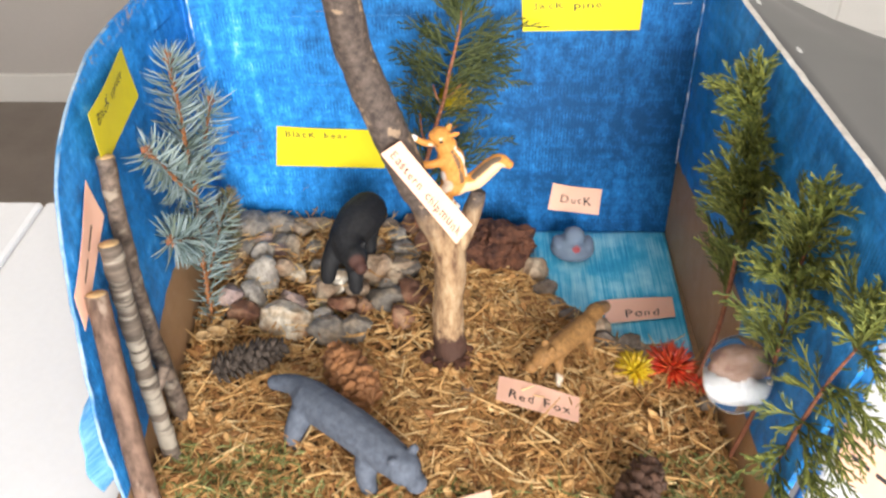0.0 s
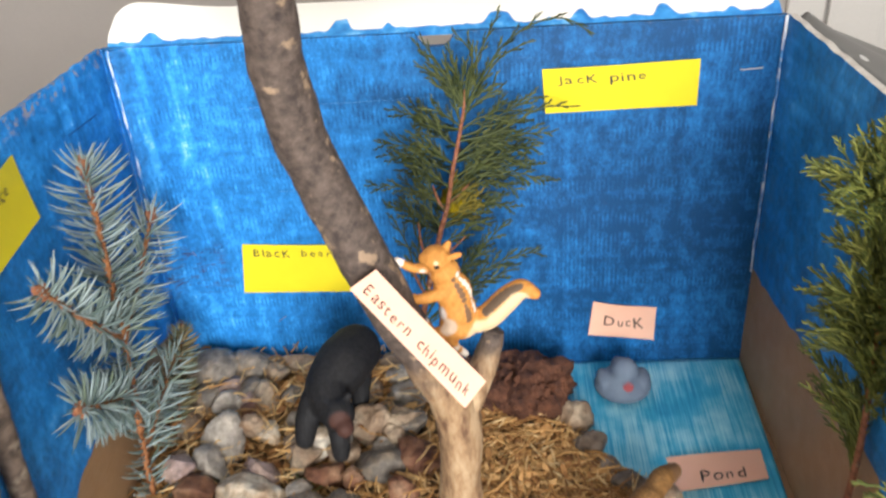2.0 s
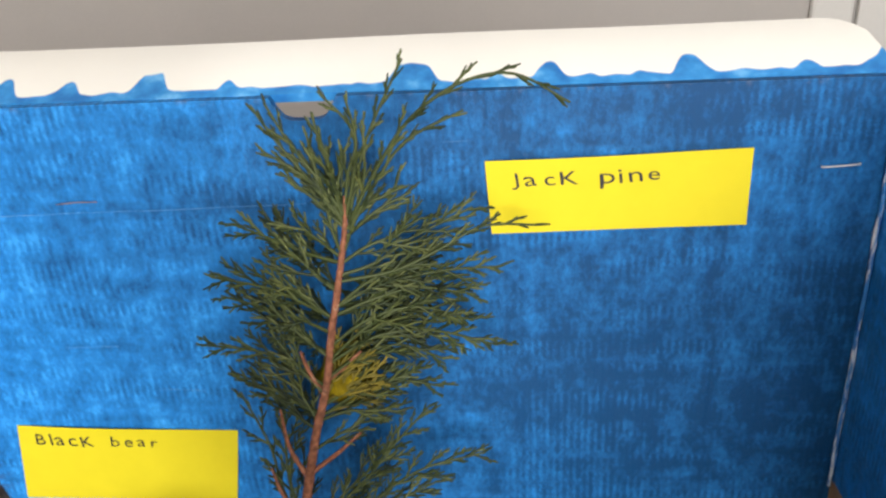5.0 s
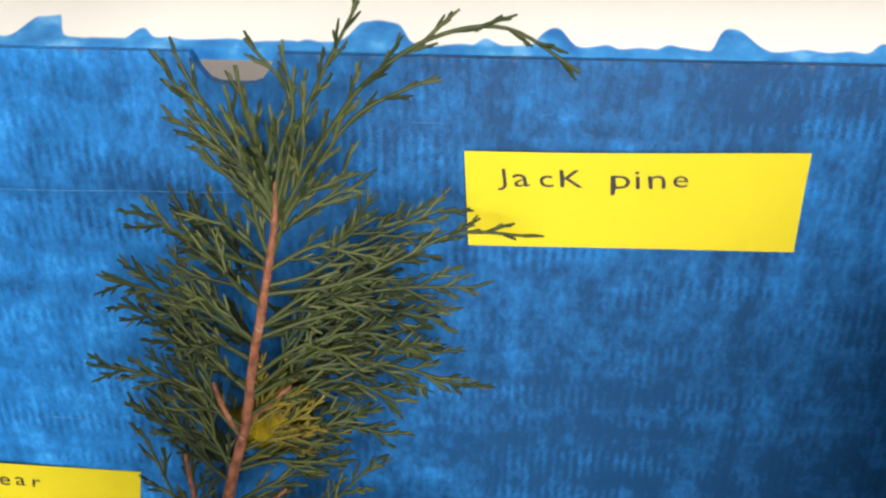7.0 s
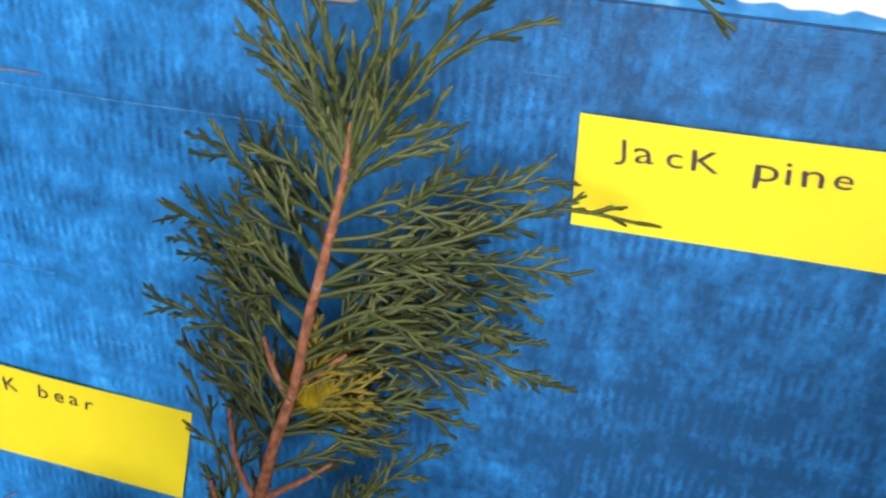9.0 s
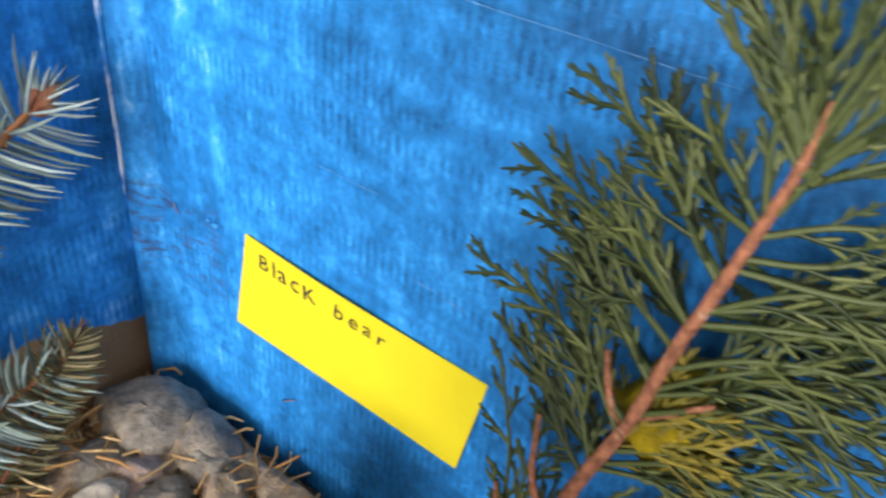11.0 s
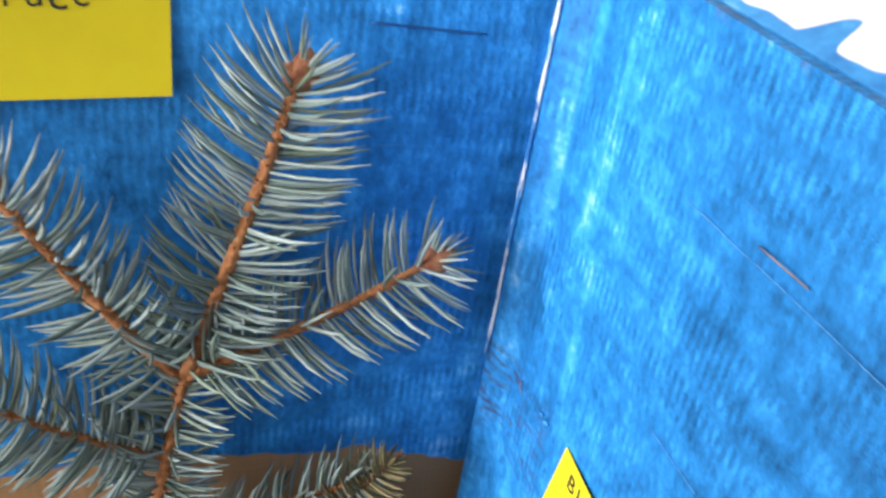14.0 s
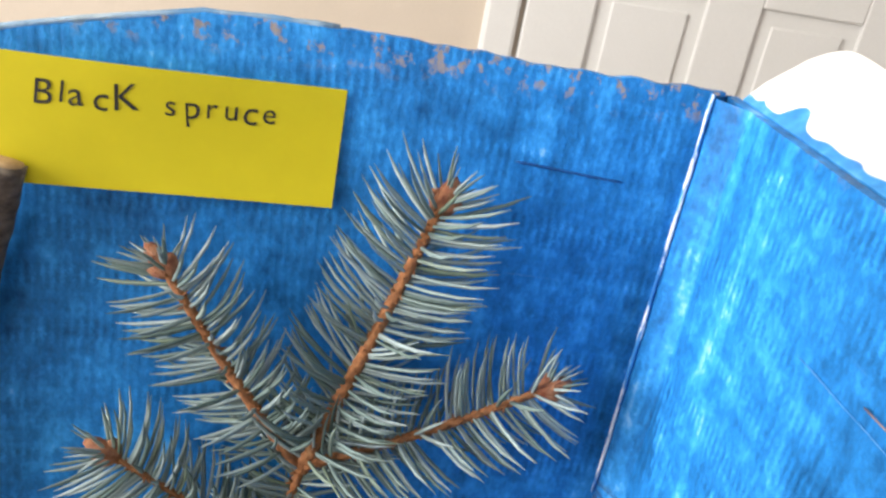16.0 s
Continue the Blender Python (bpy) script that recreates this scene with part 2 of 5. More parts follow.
def fur(name, base, dark, patches=(), scale=(700, 700, 160)):
    """Moulded animal figure: one coat with soft-edged patches (centre, radius, colour)."""
    n = Nodes(name)
    strand = n.noise(1.0, scale, detail=3)
    col = n.mix(n.ramp(strand, (0.35, 0.0), (0.65, 1.0)), dark, base)
    for (x, y, z), r, c in patches:
        d = n.add("VectorMath")
        d.operation = "DISTANCE"
        n.put(n.place(), d.inputs[0])
        d.inputs[1].default_value = (x, y, z)
        wob = n.math("ADD", d.outputs["Value"], n.math("MULTIPLY", n.math("SUBTRACT", n.noise(900), 0.5), r * 0.3))
        col = n.mix(n.step(wob, r * 0.85, r * 0.3), c, col)
    n.bump(strand, 0.5, 0.0008)
    return n.done(col, 0.7, spec=0.28)


def stone_mat(name, c1, c2, c3):
    n = Nodes(name)
    big, mid, speck = n.noise(70, detail=3), n.noise(260, detail=5, rough=0.65), n.noise(1600, detail=2)
    col = n.ramp(big, (0.32, c1), (0.5, c2), (0.68, c3))
    col = n.mix(0.8, col, n.ramp(mid, (0.3, 0.3), (0.62, 1.0)), "MULTIPLY")
    col = n.mix(n.math("MULTIPLY", n.step(speck, 0.62, 0.06), 0.4), col, (0.12, 0.09, 0.07))
    col = n.vary(col, 0.35)
    n.bump(n.math("ADD", mid, n.math("MULTIPLY", speck, 0.4)), 0.9, 0.002)
    return n.done(col, 0.55, spec=0.4)


STONES = {
    "grey": stone_mat("grey_stone", (0.142, 0.124, 0.106), (0.271, 0.236, 0.201), (0.401, 0.307, 0.212)),
    "tan": stone_mat("tan_stone", (0.260, 0.153, 0.088), (0.413, 0.295, 0.201), (0.519, 0.413, 0.295)),
    "pale": stone_mat("pale_grey_stone", (0.236, 0.201, 0.171), (0.425, 0.378, 0.330), (0.543, 0.484, 0.413)),
    "white": stone_mat("cream_stone", (0.307, 0.153, 0.071), (0.614, 0.484, 0.342), (0.800, 0.743, 0.637)),
    "rust": stone_mat("rust_brown_stone", (0.118, 0.041, 0.024), (0.236, 0.106, 0.059), (0.401, 0.236, 0.142)),
    "mauve": stone_mat("mauve_stone", (0.283, 0.189, 0.165), (0.401, 0.295, 0.271), (0.496, 0.354, 0.283)),
    "dull": stone_mat("dull_brown_stone", (0.118, 0.083, 0.059), (0.224, 0.177, 0.142), (0.319, 0.260, 0.212)),
}
NOTE_YELLOW = plain("yellow_note_paper", (0.66, 0.55, 0.012), (0.72, 0.60, 0.016), 30, 0.7, 0.1, 0.0002, spec=0.3, grain=0.05)
NOTE_PINK = plain("pink_note_paper", (0.82, 0.47, 0.34), (0.86, 0.52, 0.39), 30, 0.7, 0.1, 0.0002, spec=0.3, grain=0.05)
INK = plain("pencil_ink", (0.015, 0.014, 0.016), (0.035, 0.03, 0.03), 900, 0.6)
PINK_INK = plain("brown_marker_ink", (0.06, 0.02, 0.015), (0.12, 0.04, 0.03), 900, 0.6)
CEDAR = island("cedar_green", ((0.0, (0.020, 0.032, 0.010)), (0.5, (0.048, 0.065, 0.018)), (1.0, (0.115, 0.132, 0.042))), 0.5)
# CEDAR again, darker: the shade among inner and rear sprays is in the colour
CEDAR_SHADE = island("cedar_shaded_green", ((0.0, (0.014, 0.024, 0.009)), (0.5, (0.030, 0.044, 0.014)), (1.0, (0.06, 0.075, 0.024))), 0.55)
GLUE = plain("yellow_glue", (0.15, 0.11, 0.006), (0.34, 0.25, 0.008), 260, 0.8, 0.5, 0.001, spec=0.1)
CEDAR_YELLOW = island("cedar_yellow_green", ((0.0, (0.09, 0.13, 0.025)), (0.6, (0.18, 0.22, 0.045)), (1.0, (0.32, 0.34, 0.08))), 0.5)
CEDAR_OLD = island("cedar_yellowed", ((0.0, (0.10, 0.085, 0.012)), (0.6, (0.17, 0.14, 0.02)), (1.0, (0.26, 0.20, 0.03))), 0.55)
CEDAR_MIXED = island("cedar_mixed_green", ((0.0, (0.05, 0.068, 0.016)), (0.5, (0.125, 0.15, 0.034)), (1.0, (0.30, 0.31, 0.07))), 0.5)
CEDAR_STEM = bark_mat("cedar_red_stem", (0.11, 0.04, 0.022), (0.28, 0.11, 0.06), (0.46, 0.27, 0.17), 0.60, ring=(3, 3, 3))
NEEDLE = needle_mat()
SPRUCE_STEM = bark_mat("spruce_orange_twig", (0.16, 0.06, 0.025), (0.36, 0.15, 0.06), (0.50, 0.27, 0.13), 0.62, ring=(2.4, 2.4, 2.4))
DRY_GREEN = island("withered_needle", ((0.0, (0.09, 0.075, 0.035)), (0.5, (0.16, 0.15, 0.075)), (1.0, (0.28, 0.22, 0.12))), 0.6)
DRY_NEEDLE = plain("dry_needle", (0.16, 0.12, 0.15), (0.34, 0.24, 0.24), 300, 0.6)
BUD = plain("spruce_bud", (0.26, 0.07, 0.03), (0.50, 0.22, 0.10), 500, 0.5, 0.8, 0.001)
LIMB = bark_mat("dark_branch_bark", (0.04, 0.03, 0.027), (0.10, 0.075, 0.062), (0.34, 0.24, 0.16), 0.60, ring=(1.7, 1.7, 1.7), low=(0.122,))
STICK_DARK = bark_mat("grey_stick_bark", (0.04, 0.03, 0.024), (0.15, 0.11, 0.085), (0.32, 0.26, 0.20), 0.57, ring=(1, 1, 1.6))
STICK_BANDED = bark_mat("banded_grey_stick_bark", (0.05, 0.04, 0.032), (0.13, 0.10, 0.078), (0.36, 0.31, 0.25), 0.50, ring=(0.25, 0.25, 1.5))
STICK_BROWN = bark_mat("smooth_brown_stick_bark", (0.06, 0.035, 0.025), (0.17, 0.105, 0.075), (0.30, 0.22, 0.17), 0.56)
CUT_WOOD = plain("fresh_cut_wood", (0.50, 0.30, 0.13), (0.66, 0.45, 0.22), 300, 0.7, 0.4)
STRAW = island("dry_grass", ((0.0, (0.24, 0.105, 0.03)), (0.3, (0.52, 0.275, 0.095)), (0.7, (0.72, 0.44, 0.175)), (1.0, (0.86, 0.64, 0.34))), 0.65)
CHIP = island("wood_chip", ((0.0, (0.22, 0.09, 0.03)), (0.5, (0.54, 0.28, 0.10)), (1.0, (0.78, 0.49, 0.21))), 0.7)
GREEN_TUFT = island("green_moss", ((0.0, (0.12, 0.13, 0.035)), (0.6, (0.20, 0.23, 0.07)), (1.0, (0.34, 0.36, 0.15))), 0.7)
SOIL = plain("brown_litter", (0.10, 0.05, 0.02), (0.30, 0.18, 0.075), 120, 0.85, 1.0, 0.003)
LUMP = plain("red_brown_bark_lump", (0.055, 0.018, 0.01), (0.20, 0.075, 0.035), 130, 0.8, 1.0, 0.003)
WALL = plain("grey_wall_paint", (0.50, 0.475, 0.455), (0.54, 0.51, 0.49), 3, 0.7, 0.1, 0.0006, fine=60, grain=0.05)
WALL_WARM = plain("cream_wall_paint", (0.62, 0.53, 0.43), (0.66, 0.57, 0.47), 3, 0.7, 0.1, 0.0006, fine=60, grain=0.05)
WHITE_PAINT = plain("white_gloss_paint", (0.76, 0.75, 0.72), (0.80, 0.79, 0.77), 4, 0.4, 0.05, 0.0004, fine=50, grain=0.05)
CEILING = plain("ceiling_white", (0.78, 0.77, 0.76), (0.82, 0.81, 0.8), 5, 0.9, 0.2, 0.001, fine=60, grain=0.05)
CARPET = plain("taupe_carpet", (0.34, 0.29, 0.255), (0.42, 0.365, 0.325), 9, 0.95, 1.0, 0.006, fine=60)
TABLE_WHITE = plain("white_table_laminate", (0.76, 0.77, 0.80), (0.80, 0.81, 0.83), 6, 0.35, 0.03, 0.0003, fine=40, grain=0.05)
CONE_DARK = plain("dark_cone_scale", (0.035, 0.025, 0.02), (0.11, 0.08, 0.06), 250, 0.7, 0.5, 0.001, vary=0.5)
CONE_RED = plain("red_brown_cone_scale", (0.20, 0.075, 0.025), (0.52, 0.24, 0.095), 200, 0.6, 0.5, 0.001, vary=0.5)
CONE_BROWN = plain("brown_cone_scale", (0.035, 0.016, 0.01), (0.14, 0.065, 0.035), 200, 0.6, 0.5, 0.001, vary=0.5)
RED_PLASTIC = island("red_plastic", ((0.0, (0.45, 0.025, 0.01)), (0.6, (0.68, 0.06, 0.02)), (1.0, (0.80, 0.16, 0.05))), 0.35, spec=0.5)
YELLOW_PLASTIC = island("yellow_plastic", ((0.0, (0.55, 0.33, 0.01)), (1.0, (0.80, 0.60, 0.03))), 0.35, spec=0.5)
WHITE_PLASTIC = plain("white_plastic", (0.74, 0.76, 0.78), (0.80, 0.81, 0.82), 90, 0.3, 0.05)
BROWN_FILL = plain("brown_filling", (0.22, 0.11, 0.07), (0.46, 0.32, 0.25), 160, 0.6, 0.5, 0.001)
STEEL = plain("staple_steel", (0.55, 0.55, 0.55), (0.65, 0.65, 0.65), 200, 0.3)
GLASS = bpy.data.materials.new("clear_plastic")
GLASS.use_nodes = True
gb = GLASS.node_tree.nodes["Principled BSDF"]
gb.inputs["Transmission Weight"].default_value, gb.inputs["Roughness"].default_value, gb.inputs["IOR"].default_value = 1.0, 0.04, 1.25
gb.inputs["Base Color"].default_value = (0.96, 0.97, 0.97, 1)
DUCK = fur("grey_blue_rubber", (0.17, 0.22, 0.29), (0.14, 0.18, 0.25), [((0.0945, -0.0385, 0.0135), 0.0030, (0.36, 0.08, 0.09))], (90, 90, 90))
BEAR = fur("black_bear_coat", (0.016, 0.016, 0.018), (0.007, 0.007, 0.008), [((-0.0505, -0.1045, 0.0495), 0.0075, (0.06, 0.026, 0.02))])
PORC = fur("grey_blue_coat", (0.105, 0.122, 0.158), (0.072, 0.084, 0.112), [((-0.0125, -0.2515, 0.0215), 0.0017, (0.5, 0.10, 0.08))], (260, 260, 260))
FOX = fur("tan_fox_coat", (0.29, 0.15, 0.05), (0.18, 0.09, 0.032), [((0.0705, -0.165, 0.007), 0.008, (0.70, 0.60, 0.48)), ((0.101, -0.110, 0.020), 0.009, (0.22, 0.12, 0.06))])


def stripe(points, r, colour, n=9):
    """Soft patches close together along a line."""
    pts = np.array(points)
    t = np.linspace(0, len(pts) - 1, n)
    return [(tuple(float(np.interp(k, range(len(pts)), pts[:, a])) for a in range(3)), r, colour) for k in t]


CREAM, DARK_STRIPE, GREY_FUR = (0.64, 0.48, 0.29), (0.11, 0.075, 0.05), (0.52, 0.47, 0.44)
CHIPMUNK = fur("orange_chipmunk_coat", (0.56, 0.255, 0.06), (0.46, 0.19, 0.04), [
    ((0.0052, -0.1470, 0.1641), 0.0016, (0.02, 0.012, 0.01)),
    ((0.0050, -0.1466, 0.1660), 0.0012, CREAM), ((-0.0100, -0.1405, 0.1640), 0.0028, (0.80, 0.72, 0.62)), ((-0.0100, -0.1410, 0.1530), 0.0026, (0.80, 0.72, 0.62)),
    ((-0.0020, -0.1440, 0.1400), 0.0026, (0.80, 0.74, 0.66)), ((0.0130, -0.1430, 0.1235), 0.0034, (0.80, 0.74, 0.66)), ((0.0095, -0.1440, 0.1270), 0.0024, (0.78, 0.70, 0.60)),
    ((0.0040, -0.1450, 0.1425), 0.0034, GREY_FUR), ((0.0075, -0.1470, 0.1380), 0.0036, (0.50, 0.38, 0.28)),
    ((-0.0005, -0.1430, 0.1590), 0.0028, (0.70, 0.64, 0.60)),
] + stripe([(0.0128, -0.1430, 0.1590), (0.0155, -0.1425, 0.1540), (0.0178, -0.1420, 0.1480), (0.0182, -0.1420, 0.1425)], 0.0013, (0.76, 0.68, 0.58))
  + stripe([(0.0112, -0.1450, 0.1575), (0.0138, -0.1455, 0.1520), (0.0155, -0.1455, 0.1455), (0.0158, -0.1450, 0.1400)], 0.0014, (0.16, 0.09, 0.05))
  + stripe([(0.0225, -0.1415, 0.1410), (0.0262, -0.1415, 0.1455), (0.0305, -0.1415, 0.1500), (0.0350, -0.1415, 0.1525)], 0.0021, DARK_STRIPE)
  + stripe([(0.0165, -0.1420, 0.1330), (0.0230, -0.1420, 0.1345), (0.0300, -0.1420, 0.1410), (0.0345, -0.1420, 0.1450)], 0.0044, CREAM), scale=(500, 500, 300))


# ---- mesh building ----
class Geo:
    """Vertices and faces of one mesh."""

    def __init__(self):
        self.v, self.f = [], []

    def tube(self, pts, radii, sides=6, caps=True):
        pts = [Vector(p) for p in pts]
        if not hasattr(radii, "__len__"):
            radii = [radii] * len(pts)
        start, side = len(self.v), None
        for i, p in enumerate(pts):
            ahead = (pts[min(i + 1, len(pts) - 1)] - pts[max(i - 1, 0)]).normalized()
            if side is None:
                side = ahead.orthogonal().normalized()
            side = (side - ahead * side.dot(ahead)).normalized()
            up = ahead.cross(side)
            for k in range(sides):
                a = 2 * math.pi * k / sides
                self.v.append(p + (side * math.cos(a) + up * math.sin(a)) * radii[i])
        for i in range(len(pts) - 1):
            for k in range(sides):
                a, b = start + i * sides + k, start + i * sides + (k + 1) % sides
                self.f.append((a, b, b + sides, a + sides))
        if caps:
            self.f.append(tuple(start + k for k in reversed(range(sides))))
            self.f.append(tuple(start + (len(pts) - 1) * sides + k for k in range(sides)))
        return self

    def grid(self, fn, n, m, thick=None):
        """A sheet of points fn(s, v); thick: a second layer, moved by that vector, closed round the rim."""
        layers = [Vector((0, 0, 0))] if thick is None else [Vector((0, 0, 0)), Vector(thick)]
        base = []
        for off in layers:
            base.append(len(self.v))
            for i in range(n + 1):
                for j in range(m + 1):
                    self.v.append(Vector(fn(i / n, j / m)) + off)
        for q, b in enumerate(base):
            for i in range(n):
                for j in range(m):
                    a = b + i * (m + 1) + j
                    face = (a, a + m + 1, a + m + 2, a + 1)
                    self.f.append(face if q == 0 else face[::-1])
        if thick is not None:
            rim = [(i, 0) for i in range(n)] + [(n, j) for j in range(m)] + [(i, m) for i in range(n, 0, -1)] + [(0, j) for j in range(m, 0, -1)]
            ids = [i * (m + 1) + j for i, j in rim]
            for a, b in zip(ids, ids[1:] + ids[:1]):
                self.f.append((base[0] + b, base[0] + a, base[1] + a, base[1] + b))
        return self

    def ball(self, c, r, turn=None, seg=20, rings=12, rough=0.0, scale=1.0, seed=0.0):
        """An ellipsoid of radii r, its surface moved by noise."""
        c, start = Vector(c), len(self.v)
        turn = turn or Matrix.Identity(3)
        for i in range(rings + 1):
            th = math.pi * i / rings
            for k in range(seg):
                ph = 2 * math.pi * k / seg
                d = Vector((math.sin(th) * math.cos(ph), math.sin(th) * math.sin(ph), math.cos(th)))
                g = 1.0 + (rough * noise.fractal(d * scale + Vector((seed, seed * 0.7, -seed)), 0.9, 2.0, 4) if rough else 0.0)
                self.v.append(c + turn @ Vector((d.x * r[0], d.y * r[1], d.z * r[2])) * g)
        for i in range(rings):
            for k in range(seg):
                a, b = start + i * seg + k, start + i * seg + (k + 1) % seg
                self.f.append((a, a + seg, b + seg, b))
        return self

    def box(self, a, b):
        s = len(self.v)
        self.v += [Vector((x, y, z)) for x in (a[0], b[0]) for y in (a[1], b[1]) for z in (a[2], b[2])]
        self.f += [tuple(s + i for i in q) for q in ((0, 1, 3, 2), (4, 6, 7, 5), (0, 4, 5, 1), (2, 3, 7, 6), (0, 2, 6, 4), (1, 5, 7, 3))]
        return self

    def mesh(self, name, mats, smooth=True):
        me = bpy.data.meshes.new(name)
        me.from_pydata([tuple(p) for p in self.v], [], self.f)
        for m in mats if isinstance(mats, (list, tuple)) else [mats]:
            me.materials.append(m)
        me.validate()
        if smooth:
            me.polygons.foreach_set("use_smooth", [True] * len(me.polygons))
        me.update()
        return me


def part(name, geo, material, parent=None, label="", smooth=True, bevel=0.0):
    """Links a Geo as ONE mesh object under a thing or a part."""
    ob = new(name, geo.mesh(name, material, smooth) if isinstance(geo, Geo) else geo)
    if parent is not None:
        ob.parent = parent
    if label:
        tagged(ob, label)
    if bevel:
        m = ob.modifiers.new("bevel", "BEVEL")
        m.width, m.segments, m.limit_method = bevel, 2, "ANGLE"
    return ob


def thing(name, at, label, category, group="", kind=""):
    ob = new(name)
    ob.location = at
    ob.empty_display_size = 0.01
    bpy.context.view_layer.update()
    return tagged(ob, label, category, group, kind)


def under(ob, parent):
    """Keeps a part, built in world places, where it is under its thing."""
    ob.parent = parent
    ob.matrix_parent_inverse = Matrix.Translation(-Vector(parent.location))
    return ob


def curve_points(pts, n=8):
    """A smooth line through points (Catmull-Rom)."""
    p = [Vector(q) for q in pts]
    p = [2 * p[0] - p[1]] + p + [2 * p[-1] - p[-2]]
    out = []
    for i in range(1, len(p) - 2):
        for k in range(n):
            t = k / n
            out.append(0.5 * (2 * p[i] + (p[i + 1] - p[i - 1]) * t + (2 * p[i - 1] - 5 * p[i] + 4 * p[i + 1] - p[i + 2]) * t * t + (3 * p[i] - p[i - 1] - 3 * p[i + 1] + p[i + 2]) * t**3))
    out.append(p[-2])
    return out


def between(x, xs, ys):
    return float(np.interp(x, xs, ys))


# ---- the room ----
def structure(name, geo, material, label="", bevel=0.0, smooth=False):
    return tagged(part(name, geo, material, None, label, smooth, bevel), kind="structure")


structure("floor", Geo().box((RX0 - 0.1, RY0 - 0.1, RZ0 - 0.1), (RX1 + 0.1, RY1 + 0.1, RZ0)), CARPET)
structure("ceiling", Geo().box((RX0 - 0.1, RY0 - 0.1, RZ1), (RX1 + 0.1, RY1 + 0.1, RZ1 + 0.1)), CEILING)
structure("wall_north", Geo().box((RX0 - 0.1, RY1, RZ0), (RX1 + 0.1, RY1 + 0.1, RZ1)), WALL)
structure("wall_west", Geo().box((RX0 - 0.1, RY0, RZ0), (RX0, RY1, RZ1)), WALL_WARM)
structure("wall_east", Geo().box((RX1, RY0, RZ0), (RX1 + 0.1, RY1, RZ1)), WALL)
south = Geo()
south.box((RX0 - 0.1, RY0 - 0.1, RZ0), (WIN[0], RY0, RZ1)).box((WIN[1], RY0 - 0.1, RZ0), (RX1 + 0.1, RY0, RZ1))
south.box((WIN[0], RY0 - 0.1, RZ0), (WIN[1], RY0, WIN[2])).box((WIN[0], RY0 - 0.1, WIN[3]), (WIN[1], RY0, RZ1))
structure("wall_south", south, WALL)
window = thing("window_1", ((WIN[0] + WIN[1]) / 2, RY0 - 0.05, WIN[2]), "white framed window letting in daylight", "window", kind="structure")
fr = 0.05
for lo, hi in (((WIN[0], WIN[2]), (WIN[0] + fr, WIN[3])), ((WIN[1] - fr, WIN[2]), (WIN[1], WIN[3])), ((WIN[0] + fr, WIN[2]), (WIN[1] - fr, WIN[2] + fr)), ((WIN[0] + fr, WIN[3] - fr), (WIN[1] - fr, WIN[3]))):
    under(part("window_frame", Geo().box((lo[0], RY0 - 0.08, lo[1]), (hi[0], RY0 - 0.03, hi[1])), WHITE_PAINT, None, "", False), window)
structure("baseboard", Geo().box((RX0, RY1 - 0.016, RZ0), (0.66, RY1, RZ0 + 0.085)), WHITE_PAINT, "white painted baseboard along the grey wall", 0.004)


def panel_door(name, label, origin, along, out, width, casing, rows, columns):
    """A white panelled door with its casing. along and out: unit vectors along the wall and into the room."""
    o, u, w = Vector(origin), Vector(along), Vector(out)
    root = thing(name, tuple(o), label, "door", kind="structure")

    def bar(nm, u0, u1, z0, z1, d0, d1, bevel=0.004, lab=""):
        a, b = o + u * u0 + w * d0, o + u * u1 + w * d1
        lo = Vector((min(a.x, b.x), min(a.y, b.y), RZ0 + z0))
        hi = Vector((max(a.x, b.x), max(a.y, b.y), RZ0 + z1))
        return under(part(nm, Geo().box(lo, hi), WHITE_PAINT, None, lab, False, bevel), root)

    bar("casing", -casing - 0.01, -0.01, 0, 2.06, 0.0, 0.022, 0.008)
    bar("casing", width + 0.01, width + casing + 0.01, 0, 2.06, 0.0, 0.022, 0.008)
    bar("casing", -casing - 0.01, width + casing + 0.01, 2.065, 2.065 + casing, 0.0, 0.022, 0.008)
    bar("door_leaf", 0.0, width, 0.01, 2.05, 0.0, 0.008)
    us = [0.0] + [v for c in columns for v in c] + [width]
    for a, b in zip(us[::2], us[1::2]):
        bar("stile", a, b, 0.01, 2.05, 0.008, 0.018)
    zs = [0.01] + [v for r in rows for v in r] + [2.05]
    for c0, c1 in columns:
        for a, b in zip(zs[::2], zs[1::2]):
            bar("rail", c0, c1, a, b, 0.008, 0.018)
        for r0, r1 in rows:
            bar("door_panel", c0 + 0.03, c1 - 0.03, r0 + 0.03, r1 - 0.03, 0.008, 0.015, 0.006)
    return root


ROWS = ((0.18, 0.83), (0.96, 1.9))
panel_door("door_1", "white painted panel door in a white casing", (RX0, 0.255, RZ0), (0, 1, 0), (1, 0, 0), 0.78, 0.065, ROWS, ((0.13, 0.34), (0.45, 0.66)))
panel_door("door_2", "closed white panel door beside the grey wall", (0.785, RY1, RZ0), (1, 0, 0), (0, -1, 0), 0.78, 0.085, ROWS, ((0.12, 0.34), (0.45, 0.66)))

# ---- the table ----
table = thing("table", (0, -0.5, RZ0), "white laminate table with a leaf seam, under the box", "table")
TZ = -0.006
for a, b in (((-0.327, -1.05), (0.75, 0.045)), ((-0.62, -1.05), (-0.329, 0.045))):
    under(part("tabletop", Geo().box((a[0], a[1], TZ - 0.03), (b[0], b[1], TZ)), TABLE_WHITE, None, "", False, 0.004), table)
for x in (-0.56, 0.69):
    for y in (-0.99, -0.02):
        under(part("leg", Geo().tube([(x, y, RZ0), (x, y, TZ - 0.03)], [0.02, 0.026], 14), WHITE_PAINT), table)

